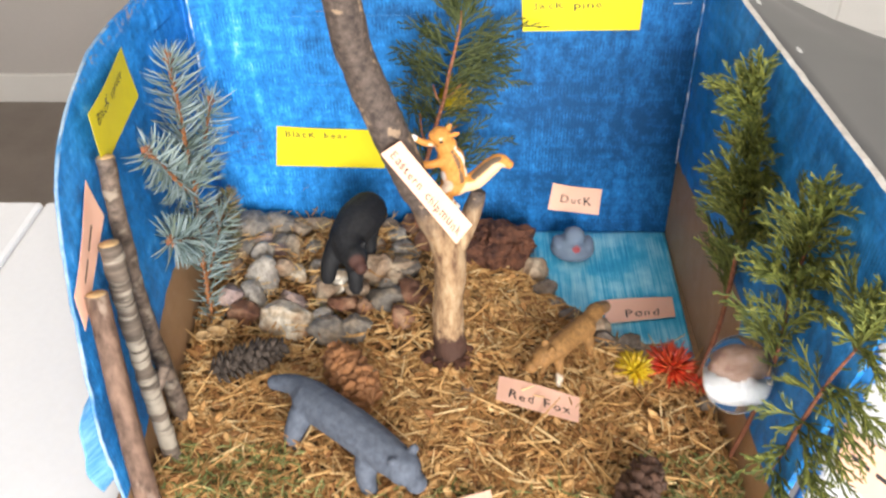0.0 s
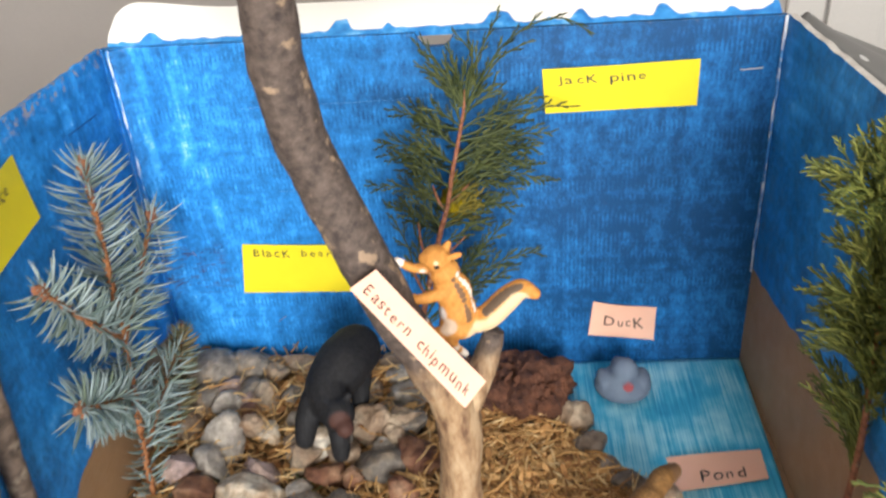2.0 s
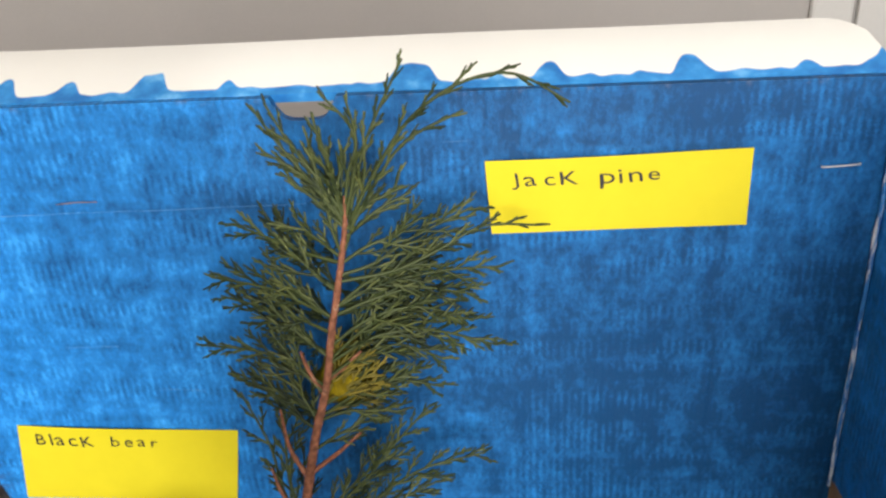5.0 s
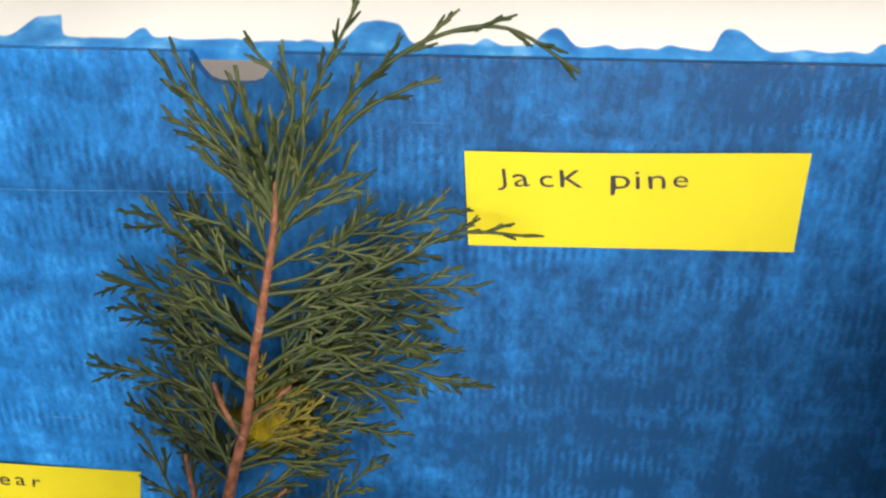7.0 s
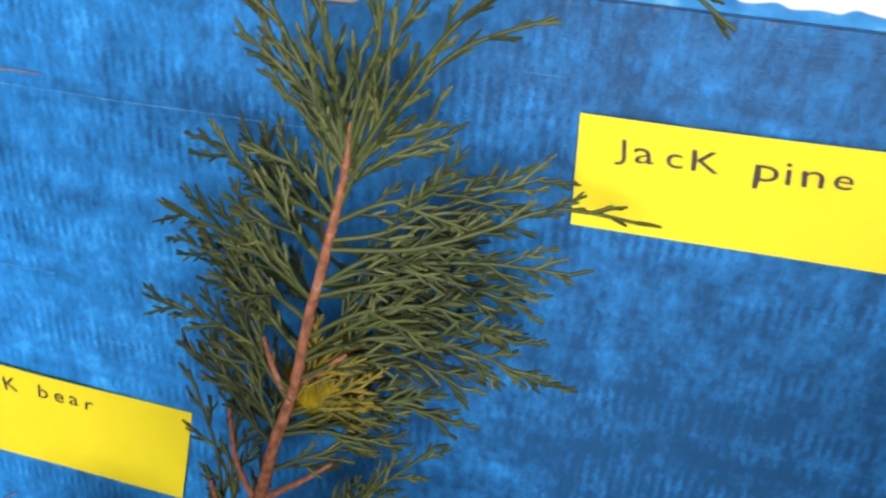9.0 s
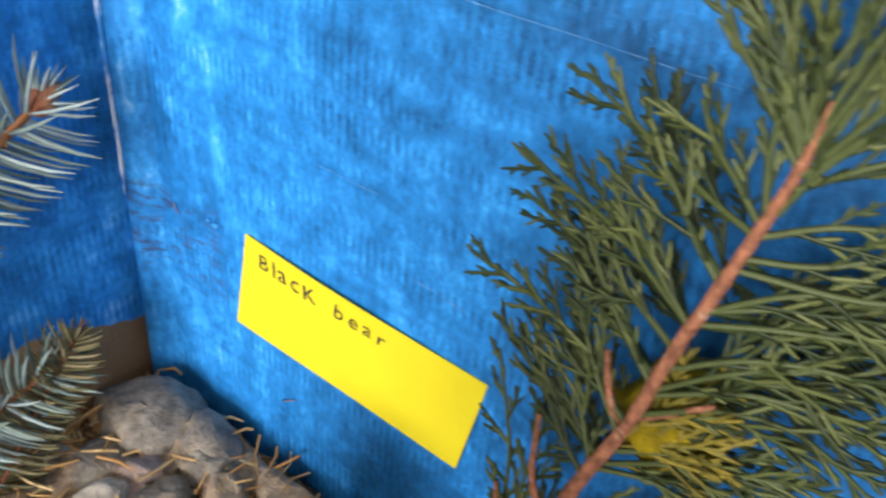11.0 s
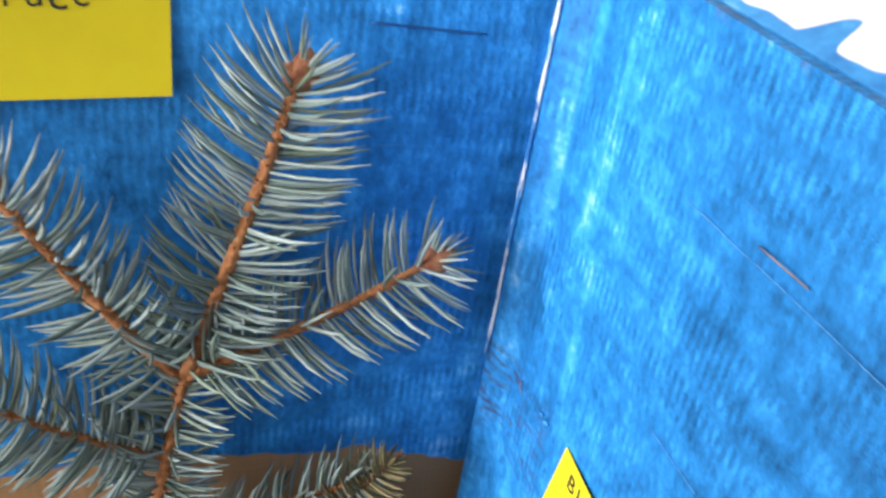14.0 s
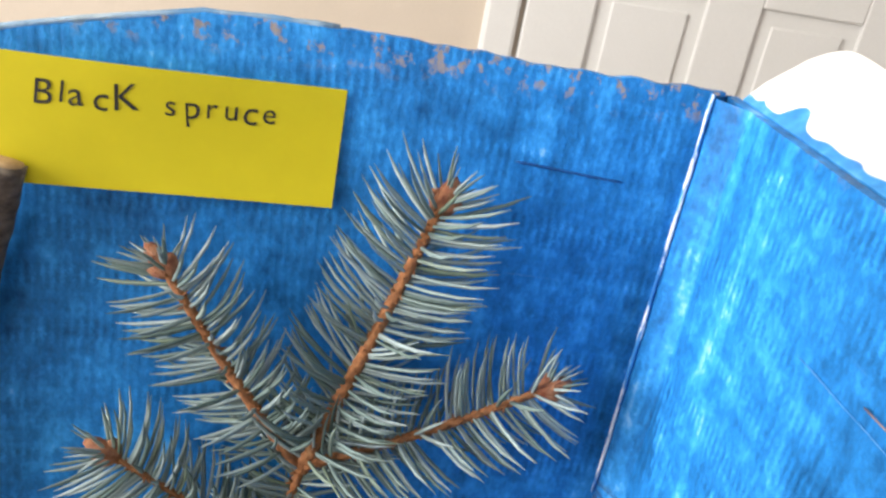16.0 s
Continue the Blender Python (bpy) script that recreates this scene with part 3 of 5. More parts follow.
# ---- the box ----
def left_x(y, z):
    # bows outward near the top, leans in at the foot towards the front
    t = min(max(-y / 0.22, 0), 1.25)
    return -0.166 - z / 0.2 * 0.0075 * math.sin(math.pi * min(t, 1)) + 0.014 * t * max(0, 1 - z / 0.2)


def right_x(y, z):
    return 0.165 + (-y / 0.25) * (0.001 + 0.012 * z / 0.204)


LEFT_TOP = ([0.0, 0.04, 0.08, 0.11, 0.134, 0.23], [0.2045, 0.2035, 0.2045, 0.2040, 0.2030, 0.2030])
LEFT_FRONT = ([0.0, 0.03, 0.065, 0.10, 0.124, 0.142, 0.160, 0.172, 0.183, 0.190, 0.195, 0.20], [0.266, 0.264, 0.260, 0.246, 0.236, 0.228, 0.218, 0.208, 0.192, 0.172, 0.152, 0.125])


def left_panel(s, v):
    y = -s * between(v * 0.2, *LEFT_FRONT)
    z = v * between(-y, *LEFT_TOP) + 0.0008 * noise.noise(Vector((y * 160, 3, 0))) * v
    y += 0.0015 * noise.noise(Vector((z * 120, 9, 0))) * s
    return (left_x(y, z), y, z)


def right_panel(s, v):
    z = v * (0.2045 + 0.0007 * noise.noise(Vector((s * 30, 5, 1))))
    y = -s * (0.262 + 0.026 * v)
    return (right_x(y, z), y, z)


def back_panel(s, v):
    x = -0.166 + 0.331 * s
    cut = (x + 0.0005) / 0.0085
    top = 0.204 - (0.0068 * math.sqrt(1 - cut**4) if abs(cut) < 1 else 0.0)
    return (x, 0.0006 * noise.noise(Vector((x * 14, v * 4, 2))), v * top)


def top_flap(s, v):
    x = -0.163 + 0.326 * s
    end = min(s, 1 - s) * 0.326
    reach = v * (1.0 if end > 0.014 else 0.25 + 0.75 * math.sqrt(max(0.0, 1 - (1 - end / 0.014) ** 2)))
    reach *= 1 + 0.04 * noise.noise(Vector((x * 12, 4, 4)))
    lift = 0.0098 + 0.007 * math.exp(-(((x + 0.152) / 0.03) ** 2))
    return (x, 0.0032 + (0.024 - 0.008 * math.exp(-(((x + 0.152) / 0.03) ** 2))) * reach, 0.2042 + lift * reach + 0.004 * reach * (1 - reach))


def side_flap(s, v):
    y = -0.004 - 0.262 * s
    wide = between(-y, [0.0, 0.03, 0.045, 0.08, 0.12, 0.26], [0.020, 0.034, 0.044, 0.068, 0.11, 0.13])
    d = v * wide
    return (right_x(y, 0.204) + 0.0036 + d, y + 0.02 * v * max(0, 1 - s * 5), 0.2035 + 0.004 * math.sin(min(1, v * 2) * math.pi) * math.exp(-s * 6) - 0.012 * v)


diorama = thing("cardboard_box", (0, -0.12, TZ), "open cardboard box painted blue inside, standing on the table", "box")
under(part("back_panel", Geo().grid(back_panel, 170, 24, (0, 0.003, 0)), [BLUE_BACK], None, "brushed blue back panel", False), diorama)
under(part("left_panel", Geo().grid(left_panel, 70, 50, (-0.002, 0, 0)), [BLUE_LEFT], None, "blue side panel, bare at the foot", False), diorama)
rp = under(part("right_panel", Geo().grid(right_panel, 70, 40, (0.0034, 0, 0)), [BLUE_RIGHT, BOARD_EDGE], None, "blue side panel with a pale torn edge", False), diorama)
for p in rp.data.polygons:
    if p.normal.z > 0.8:
        p.material_index = 1
under(part("floor_panel", Geo().box((-0.17, -0.268, TZ), (0.185, 0.003, -0.0008)), BOARD, None, "", False), diorama)
under(part("top_flap", Geo().grid(top_flap, 120, 12, (0, 0.0006, -0.0026)), FLAP_WHITE, None, "white flap with blue brush dabs along the fold", False), diorama)
under(part("side_flap", Geo().grid(side_flap, 60, 16, (0, 0, -0.003)), speckled_grey(), None, "dark grey printed flap folded outward"), diorama)


def front_flap(s, v):
    return (0.1775 + 0.092 * s, -0.2625 - 0.026 * v - 0.077 * s, 0.001 + 0.2 * v)


under(part("front_flap", Geo().grid(front_flap, 20, 20, (0, 0.003, 0)), front_flap_mat(), None, "white flap overpainted blue at the fold"), diorama)
dent = curve_points([(left_x(y, 0.1785) + 0.0003, y, 0.1785 + 0.0006 * math.sin(y * 90)) for y in (-0.047, -0.038, -0.028, -0.019)], 5)
under(part("dent", Geo().tube(dent, [0.0001] + [0.0003] * (len(dent) - 2) + [0.0001], 6), plain("dark_dent", (0.006, 0.07, 0.26), (0.008, 0.10, 0.34), 300, 0.6), None, "thin dark dent in the board"), diorama)
CREASE = crease_mat()
rim = [left_panel(1.0, k / 40) for k in range(4, 41)] + [left_panel(1 - k / 24, 1.0) for k in range(1, 7)]
rim = [(x - 0.001, y, z) for x, y, z in rim]
under(part("torn_edge", Geo().tube(rim, [0.0009 + 0.0006 * noise.noise(Vector((k * 0.7, 2, 5))) for k in range(len(rim))], 8), plain("torn_pale_edge", (0.05, 0.22, 0.46), (0.48, 0.58, 0.64), 60, 0.8, 0.5, 0.001), None, "pale torn board edge"), diorama)


def left_lip(s, v):
    z = 0.040 + 0.048 * v
    y = -between(z, *LEFT_FRONT) + 0.002
    return (left_x(y, z) - 0.0015 - (0.007 + 0.002 * math.sin(v * 9)) * s * math.sin(math.pi * min(1, 0.15 + v * 0.85)), y - 0.010 * s, z)


under(part("front_lip", Geo().grid(left_lip, 8, 20, (0, 0.0012, 0)), plain("pale_blue_wash", (0.04, 0.24, 0.56), (0.20, 0.46, 0.72), 90, 0.6, 0.3, 0.0005, stretch=(1, 1, 6)), None, "torn lip washed pale blue"), diorama)
SCRATCH = plain("scraped_paint", (0.05, 0.22, 0.58), (0.22, 0.46, 0.80), 400, 0.6)
for x0, z0, x1, z1 in ((-0.102, 0.1700, -0.003, 0.1715), (-0.090, 0.1220, -0.072, 0.1222), (-0.062, 0.1050, -0.046, 0.1040)):
    pts = [(x0 + (x1 - x0) * k / 12, -0.0006, z0 + (z1 - z0) * k / 12 + 0.0003 * noise.noise(Vector((k * 0.8, z0 * 90, 1)))) for k in range(13)]
    under(part("scratch", Geo().tube(pts, [0.00004 + 0.00012 * abs(noise.noise(Vector((k * 1.3, z0 * 70, 3)))) for k in range(13)], 5), SCRATCH, None, "thin pale scratch in the paint"), diorama)
for x, y, z0, z1, w in ((-0.1600, -0.0058, 0.085, 0.2050, 0.0008), (0.1640, -0.0012, 0.062, 0.2040, 0.0011)):
    pts = [(x + 0.0004 * noise.noise(Vector((0, x * 50, z0 + (z1 - z0) * k / 24 * 90))), y, z0 + (z1 - z0) * k / 24) for k in range(25)]
    under(part("crease", Geo().tube(pts, [w * (0.6 + 0.5 * abs(noise.noise(Vector((k * 0.6, x * 9, 1))))) for k in range(25)], 8), CREASE, None, "rubbed white crease"), diorama)
corner = Geo().grid(lambda s, v: (-0.1655 + 0.019 * s, 0.0012 - 0.0062 * math.sin(math.pi * s ** 0.55) ** 2, 0.004 + 0.2002 * v), 24, 30)
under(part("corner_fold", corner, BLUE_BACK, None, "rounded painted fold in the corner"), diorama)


def pond(s, v):
    y = -0.0008 - 0.136 * v
    x0 = between(-y, [0, 0.04, 0.075, 0.10, 0.12, 0.138], [0.058, 0.060, 0.074, 0.092, 0.118, 0.148])
    x1 = right_x(y, 0) - 0.0006 - 0.004 * v
    return (x0 + (x1 - x0) * s, y, 0.0012 + 0.0006 * noise.noise(Vector((s * 3, v * 3, 6))))


tagged(part("pond_sheet", Geo().grid(pond, 40, 40, (0, 0, -0.0018)), pond_mat()), "streaked light blue painted paper pond on the box floor", "pond")

# staple in the board and stray bits stuck in the paint
staple = Geo().tube(curve_points([(0.1462, 0.001, 0.1782), (0.1467, -0.0007, 0.1784), (0.1557, -0.0007, 0.1789), (0.1562, 0.001, 0.1787)], 3), 0.00028, 6)
tagged(part("staple", staple, STEEL), "small steel staple pressed into the blue back panel", "staple")
for a, b in (((-0.080, 0.1735), (-0.067, 0.1740)), ((-0.104, 0.0365), (-0.099, 0.0400)), ((-0.145, 0.0865), (-0.1435, 0.0835))):
    mid = ((a[0] + b[0]) / 2, -0.0014, (a[1] + b[1]) / 2 + 0.0006)
    tagged(part("dry_needle", Geo().tube(curve_points([(a[0], -0.0005, a[1]), mid, (b[0], -0.0005, b[1])], 3), [0.0002] * 7, 5), DRY_NEEDLE), "dry brown needle stuck to the blue paint", "needle", "needles stuck in the paint")
fleck = Geo().ball((-0.128, -0.0006, 0.0868), (0.0013, 0.0006, 0.0008), rough=0.5, scale=2).ball((-0.131, -0.0006, 0.0872), (0.0008, 0.0005, 0.0006), rough=0.5, scale=2)
tagged(part("paint_chip", fleck, FLAP_WHITE), "tiny chips of white board where blue paint flaked", "chip")


# ---- paper notes ----
def letters(text, seed):
    """The text as one flat mesh of uneven letters, 1 high, as lists of points and faces."""
    rnd = random.Random(seed)
    pts, faces, pen = [], [], 0.0
    for ch in text:
        if ch == " ":
            pen += 0.55
            continue
        cu = bpy.data.curves.new("letter", "FONT")
        cu.body, cu.size, cu.offset, cu.resolution_u = ch, 1.0, 0.0, 3
        tmp = bpy.data.objects.new("letter", cu)
        me = bpy.data.meshes.new_from_object(tmp)
        co = [v.co.copy() for v in me.vertices]
        if co:
            x0, x1 = min(c.x for c in co), max(c.x for c in co)
            turn, lift, grow = rnd.uniform(-0.12, 0.12), rnd.uniform(-0.06, 0.06), rnd.uniform(0.9, 1.12)
            b = len(pts)
            for c in co:
                x, y = (c.x - (x0 + x1) / 2) * grow, c.y * grow
                pts.append((pen + (x1 - x0) / 2 + x * math.cos(turn) - y * math.sin(turn) + 0.03 * math.sin(y * 5 + seed), lift + x * math.sin(turn) + y * math.cos(turn)))
            faces += [tuple(b + i for i in p.vertices) for p in me.polygons]
            pen += x1 - x0 + rnd.uniform(0.15, 0.26)
        bpy.data.objects.remove(tmp), bpy.data.meshes.remove(me), bpy.data.curves.remove(cu)
    return pts, faces, pen


def note(name, label, tl, tr, br, bl, paper, text="", span=(0.1, 0.9), base=0.6, tall=0.3, bulge=0.0015, ink=None, bars=()):
    """A paper note between four corners; bulge lifts its free side off the surface."""
    tl, tr, br, bl = (Vector(p) for p in (tl, tr, br, bl))
    out = (tr - tl).cross(tl - bl).normalized()

    def at(u, v, lift=0.0):
        p = (tl * (1 - u) + tr * u) * (1 - v) + (bl * (1 - u) + br * u) * v
        h = bulge * (0.35 * math.sin(u * math.pi) + 0.65 * v * v + 0.25 * math.sin(u * 5 + v * 2)) + 0.0006
        return p + out * (h + lift)

    ob = tagged(part(name, Geo().grid(lambda u, v: at(u, v), 26, 8, -out * 0.00025), paper, smooth=False), label, "paper note")
    if text:
        pts, faces, wide = letters(text, sum(map(ord, text)))
        g = Geo()
        g.v = [at(span[0] + (span[1] - span[0]) * x / wide, base - y * tall, 0.00022) for x, y in pts]
        g.f = faces
        part("writing", g, ink or INK, ob, "handwritten dark words", smooth=False)
    for u0, u1, v0, v1 in bars:
        part("writing", Geo().grid(lambda u, v: at(u0 + (u1 - u0) * u, v0 + (v1 - v0) * v, 0.00022), 6, 2), ink or INK, ob, "unreadable pencil line")
    return ob


note("yellow_note", "bright yellow note lettered Jack pine on the blue panel", (0.0506, -0.001, 0.1836), (0.1263, -0.001, 0.1851), (0.1260, -0.001, 0.1620), (0.0520, -0.001, 0.1611), NOTE_YELLOW, "JacK pine", (0.095, 0.68), 0.35, 0.27, 0.0014)
note("yellow_note", "bright yellow note lettered Black bear above the stones", (-0.1160, 0.000, 0.0901), (-0.0378, 0.000, 0.0868), (-0.0424, 0.000, 0.0566), (-0.1202, 0.000, 0.0585), NOTE_YELLOW, "BlacK bear", (0.08, 0.66), 0.24, 0.22, 0.0014)
note("yellow_note", "bright yellow note lettered Black spruce on the side panel", (-0.1625, -0.1672, 0.1915), (-0.1718, -0.0905, 0.1905), (-0.1705, -0.0911, 0.1610), (-0.1635, -0.1680, 0.1610), NOTE_YELLOW, "BlacK spruce", (0.11, 0.82), 0.35, 0.27, 0.0016)
note("pink_note", "small pink note lettered Duck stuck above the pond", (0.0788, 0.000, 0.0443), (0.1146, 0.000, 0.0386), (0.1138, 0.000, 0.0172), (0.0762, 0.000, 0.0222), NOTE_PINK, "DucK", (0.2, 0.86), 0.66, 0.42, 0.002)
note("pink_note", "pink note lettered Pond lying on the painted pond", (0.1085, -0.0810, 0.002), (0.1570, -0.0760, 0.002), (0.1555, -0.0970, 0.002), (0.1095, -0.1050, 0.002), NOTE_PINK, "Pond", (0.3, 0.82), 0.82, 0.42, 0.001)
note("pink_note", "pink note lettered Red Fox lying on the dry grass", (0.0380, -0.1620, 0.012), (0.0850, -0.1765, 0.010), (0.0825, -0.1960, 0.009), (0.0355, -0.1820, 0.012), NOTE_PINK, "Red Fox", (0.15, 0.92), 0.78, 0.45, 0.0015)
note("pink_note", "long pink note lettered Eastern chipmunk fixed along the branch", (-0.0140, -0.1610, 0.1742), (0.0213, -0.1600, 0.1228), (0.0130, -0.1600, 0.1110), (-0.0240, -0.1600, 0.1666), NOTE_PINK, "Eastern chipmunk", (0.05, 0.97), 0.76, 0.52, 0.001, PINK_INK)
note("pink_note", "narrow pink note with faint pencil writing on the side panel", (-0.1600, -0.2340, 0.1340), (-0.1660, -0.1810, 0.1630), (-0.1645, -0.1800, 0.1410), (-0.1587, -0.2390, 0.1180), NOTE_PINK, bars=((0.25, 0.45, 0.45, 0.53), (0.52, 0.75, 0.45, 0.53)))
def on_flap(x, z):
    s, v = (x - 0.1775) / 0.092, z / 0.2
    return (x, -0.2642 - 0.026 * v - 0.077 * s, z)


note("pink_note", "pink note with faint writing on the outer flap", on_flap(0.1782, 0.109), on_flap(0.2050, 0.102), on_flap(0.2110, 0.060), on_flap(0.1830, 0.079), NOTE_PINK, bars=((0.15, 0.4, 0.42, 0.50), (0.48, 0.7, 0.42, 0.50)))
note("pink_note", "blank pink note lying at the front of the dry grass", (0.0080, -0.2520, 0.010), (0.0320, -0.2440, 0.012), (0.0360, -0.2600, 0.008), (0.0120, -0.2680, 0.006), NOTE_PINK)


# ---- ground litter ----
def ground_z(x, y):
    heap = 0.008 * math.exp(-(((x + 0.08) / 0.07) ** 2 + ((y + 0.03) / 0.05) ** 2))
    side = 0.006 * math.exp(-(((x + 0.155) / 0.02) ** 2))
    n = 0.0035 * noise.noise(Vector((x * 45, y * 45, 3))) + 0.0016 * noise.noise(Vector((x * 150, y * 150, 8)))
    return 0.003 + heap + side + n


def litter_edge(y):
    return between(-y, [0.0, 0.04, 0.075, 0.10, 0.12, 0.138, 0.15, 0.262], [0.054, 0.056, 0.070, 0.090, 0.118, 0.150, 0.160, 0.168])


def litter(s, v):
    y = -0.002 - 0.264 * v
    x0, x1 = left_x(y, 0) + 0.001, litter_edge(y)
    x = x0 + (x1 - x0) * s
    return (x, y, ground_z(x, y))


tagged(part("ground_litter", Geo().grid(litter, 120, 95, (0, 0, -0.0035)), SOIL), "brown layer of crumbled leaf litter in the box", "litter", kind="stuff")

rnd = random.Random(7)


def scatter_blades(count, length, radius, region, lift=0.0, tilt=0.35):
    g = Geo()
    done = 0
    while done < count:
        x, y = rnd.uniform(-0.165, 0.168), rnd.uniform(-0.262, -0.004)
        if not (left_x(y, 0.01) + 0.003 < x < litter_edge(y) - 0.001) or not region(x, y):
            continue
        done += 1
        a, ln = rnd.uniform(0, 2 * math.pi), length * rnd.uniform(0.45, 1.3)
        way = Vector((math.cos(a), math.sin(a), rnd.uniform(-0.12, tilt)))
        z = ground_z(x, y) + lift + rnd.uniform(0.0, 0.0045)
        c = Vector((x, y, z))
        bend = Vector((-way.y, way.x, rnd.uniform(-0.3, 0.6))) * ln * rnd.uniform(-0.13, 0.13)
        p = [c - way * ln / 2, c + bend, c + way * ln / 2]
        for q in p:
            q.x = min(max(q.x, left_x(q.y, q.z) + 0.002), 0.172)
            q.y = min(q.y, -0.004)
            q.z = max(q.z, 0.002)
        r = radius * rnd.uniform(0.6, 1.4)
        g.tube(p, [r, r * 1.1, r * 0.5], 4, False)
    return g


def stony(x, y):
    return x < 0.0 and y > -0.135 and x > -0.15


tagged(part("dry_grass", scatter_blades(7500, 0.015, 0.0005, lambda x, y: not stony(x, y) or rnd.random() < 0.25), STRAW), "loose straw-coloured dry grass covering the box floor", "dry grass", kind="stuff")
tagged(part("long_straw", scatter_blades(650, 0.034, 0.00055, lambda x, y: y < -0.10 or rnd.random() < 0.3, 0.002, 0.5), STRAW), "longer pale straws lying over the litter", "straw", kind="stuff")
tagged(part("straw_on_stones", scatter_blades(420, 0.013, 0.0004, stony, 0.009, 0.25), STRAW), "bits of straw fallen between the stones", "straw", kind="stuff")


def flakes(count, size, region):
    g = Geo()
    done = 0
    while done < count:
        x, y = rnd.uniform(-0.16, 0.165), rnd.uniform(-0.26, -0.006)
        if not (left_x(y, 0.01) + 0.005 < x < litter_edge(y) - 0.003) or not region(x, y):
            continue
        done += 1
        c = Vector((x, y, ground_z(x, y) + rnd.uniform(0.001, 0.005)))
        turn = Euler((rnd.uniform(-0.6, 0.6), rnd.uniform(-0.6, 0.6), rnd.uniform(0, 6.3))).to_matrix()
        w, h, cup = size * rnd.uniform(0.4, 1.2), size * rnd.uniform(0.14, 0.6), rnd.uniform(-0.3, 0.4)
        k = rnd.uniform(0, 50)

        def leaf(s, v):
            a, b = s * 2 - 1, v * 2 - 1
            b *= (1 - 0.75 * abs(a) ** 1.5) * (1 + 0.6 * noise.noise(Vector((a * 4, b * 4, k))))
            a *= 1 + 0.3 * noise.noise(Vector((b * 4, a * 2, k + 9)))
            return c + turn @ Vector((a * w, b * h, cup * w * (a * a + b * b)))

        g.grid(leaf, 4, 3, turn @ Vector((0, 0, -0.0004)))
    return g


tagged(part("wood_chips", flakes(3600, 0.0044, lambda x, y: not stony(x, y) or rnd.random() < 0.5), CHIP), "curled brown wood chips and leaf crumbs", "wood chips", kind="stuff")


def mossy(x, y):
    return y < -0.215 and (math.hypot(x + 0.105, y + 0.238) < 0.038 or math.hypot(x - 0.135, y + 0.245) < 0.035) or math.hypot(x + 0.075, y + 0.098) < 0.012 or (y < -0.235 and rnd.random() < 0.35)


tagged(part("green_moss", scatter_blades(750, 0.008, 0.0004, mossy, 0.003, 0.8), GREEN_TUFT), "thin green moss strands among the dry grass", "moss", kind="stuff")
for x, y, r in ((-0.139, -0.134, 0.0068), (-0.133, -0.124, 0.0052), (-0.146, -0.138, 0.0046)):
    k = x * 900

    def curl(s, v, x=x, y=y, r=r, k=k):
        a, q = s * 2 * math.pi * 0.93, 0.15 + 0.85 * v
        w = r * q * (1 + 0.14 * noise.noise(Vector((math.cos(a) * 2, math.sin(a) * 2, k))))
        return (x + w * math.cos(a), y + w * math.sin(a), ground_z(x, y) + 0.009 + r * 0.55 * q * q + 0.0006 * math.sin(a * 3 + k))

    tagged(part("wood_shaving", Geo().grid(curl, 26, 6, (0, 0, -0.0008)), CUT_WOOD), "pale curled wood shaving shaped like a cup", "wood shaving", "wood shavings by the panel")


# ---- stones ----
def stone(x, y, z, rx, ry, kind, where="heap"):
    k = x * 731 + y * 977
    q = random.Random(int(k * 100))
    turn = Euler((q.uniform(-0.4, 0.4), q.uniform(-0.4, 0.4), q.uniform(-0.5, 0.5))).to_matrix()
    rz = min(rx, ry) * q.uniform(0.75, 0.95)
    zz = (max(z - (0.006 if y > -0.06 else 0.001), 0.7 * rz + 0.002) + ground_z(x, y) * 0.4) if where == "heap" else 0.7 * rz + 0.001
    g = Geo().ball((0, 0, 0), (1, 1, 1), None, 36, 22)
    cuts = [(Vector((q.gauss(0, 1), q.gauss(0, 1), q.gauss(0, 1))).normalized(), q.uniform(0.58, 0.92)) for _ in range(13)]
    for p in g.v:
        d = p.normalized()
        r = min([1.08] + [h / max(n.dot(d), 0.05) for n, h in cuts])
        r *= 1 + 0.10 * noise.fractal(d * 2.6 + Vector((k, 0, 0)), 0.9, 2.0, 4)
        p.x, p.y, p.z = Vector((x, y, zz)) + turn @ Vector((d.x * rx, d.y * ry, d.z * rz)) * r * 1.12
    words = {"grey": "dark grey rounded stone", "tan": "tan rounded stone", "pale": "pale grey rounded stone", "white": "cream and rust mottled stone", "rust": "rust-brown rough stone", "mauve": "mauve-brown smooth stone", "dull": "dull brown pebble"}[kind]
    if where == "heap":
        tagged(part("stone", g, STONES[kind]), words + " in the heap under the bear", "stone", "stones in the heap")
    else:
        tagged(part("stone", g, STONES[kind]), words + " along the edge of the pond", "stone", "stones round the pond")


stone(-0.107, -0.012, 0.016, 0.0091, 0.0067, "tan")
stone(-0.120, -0.018, 0.016, 0.0151, 0.0100, "grey")
stone(-0.091, -0.012, 0.016, 0.0100, 0.0067, "tan")
stone(-0.123, -0.042, 0.016, 0.0108, 0.0087, "mauve")
stone(-0.105, -0.041, 0.012, 0.0088, 0.0124, "tan")
stone(-0.092, -0.039, 0.016, 0.0049, 0.0086, "grey")
stone(-0.142, -0.065, 0.012, 0.0058, 0.0106, "tan")
stone(-0.122, -0.071, 0.012, 0.0114, 0.0147, "pale")
stone(-0.126, -0.093, 0.012, 0.0102, 0.0112, "pale")
stone(-0.113, -0.054, 0.012, 0.0077, 0.0075, "rust")
stone(-0.100, -0.070, 0.012, 0.0075, 0.0083, "white")
stone(-0.096, -0.099, 0.012, 0.0118, 0.0080, "mauve")
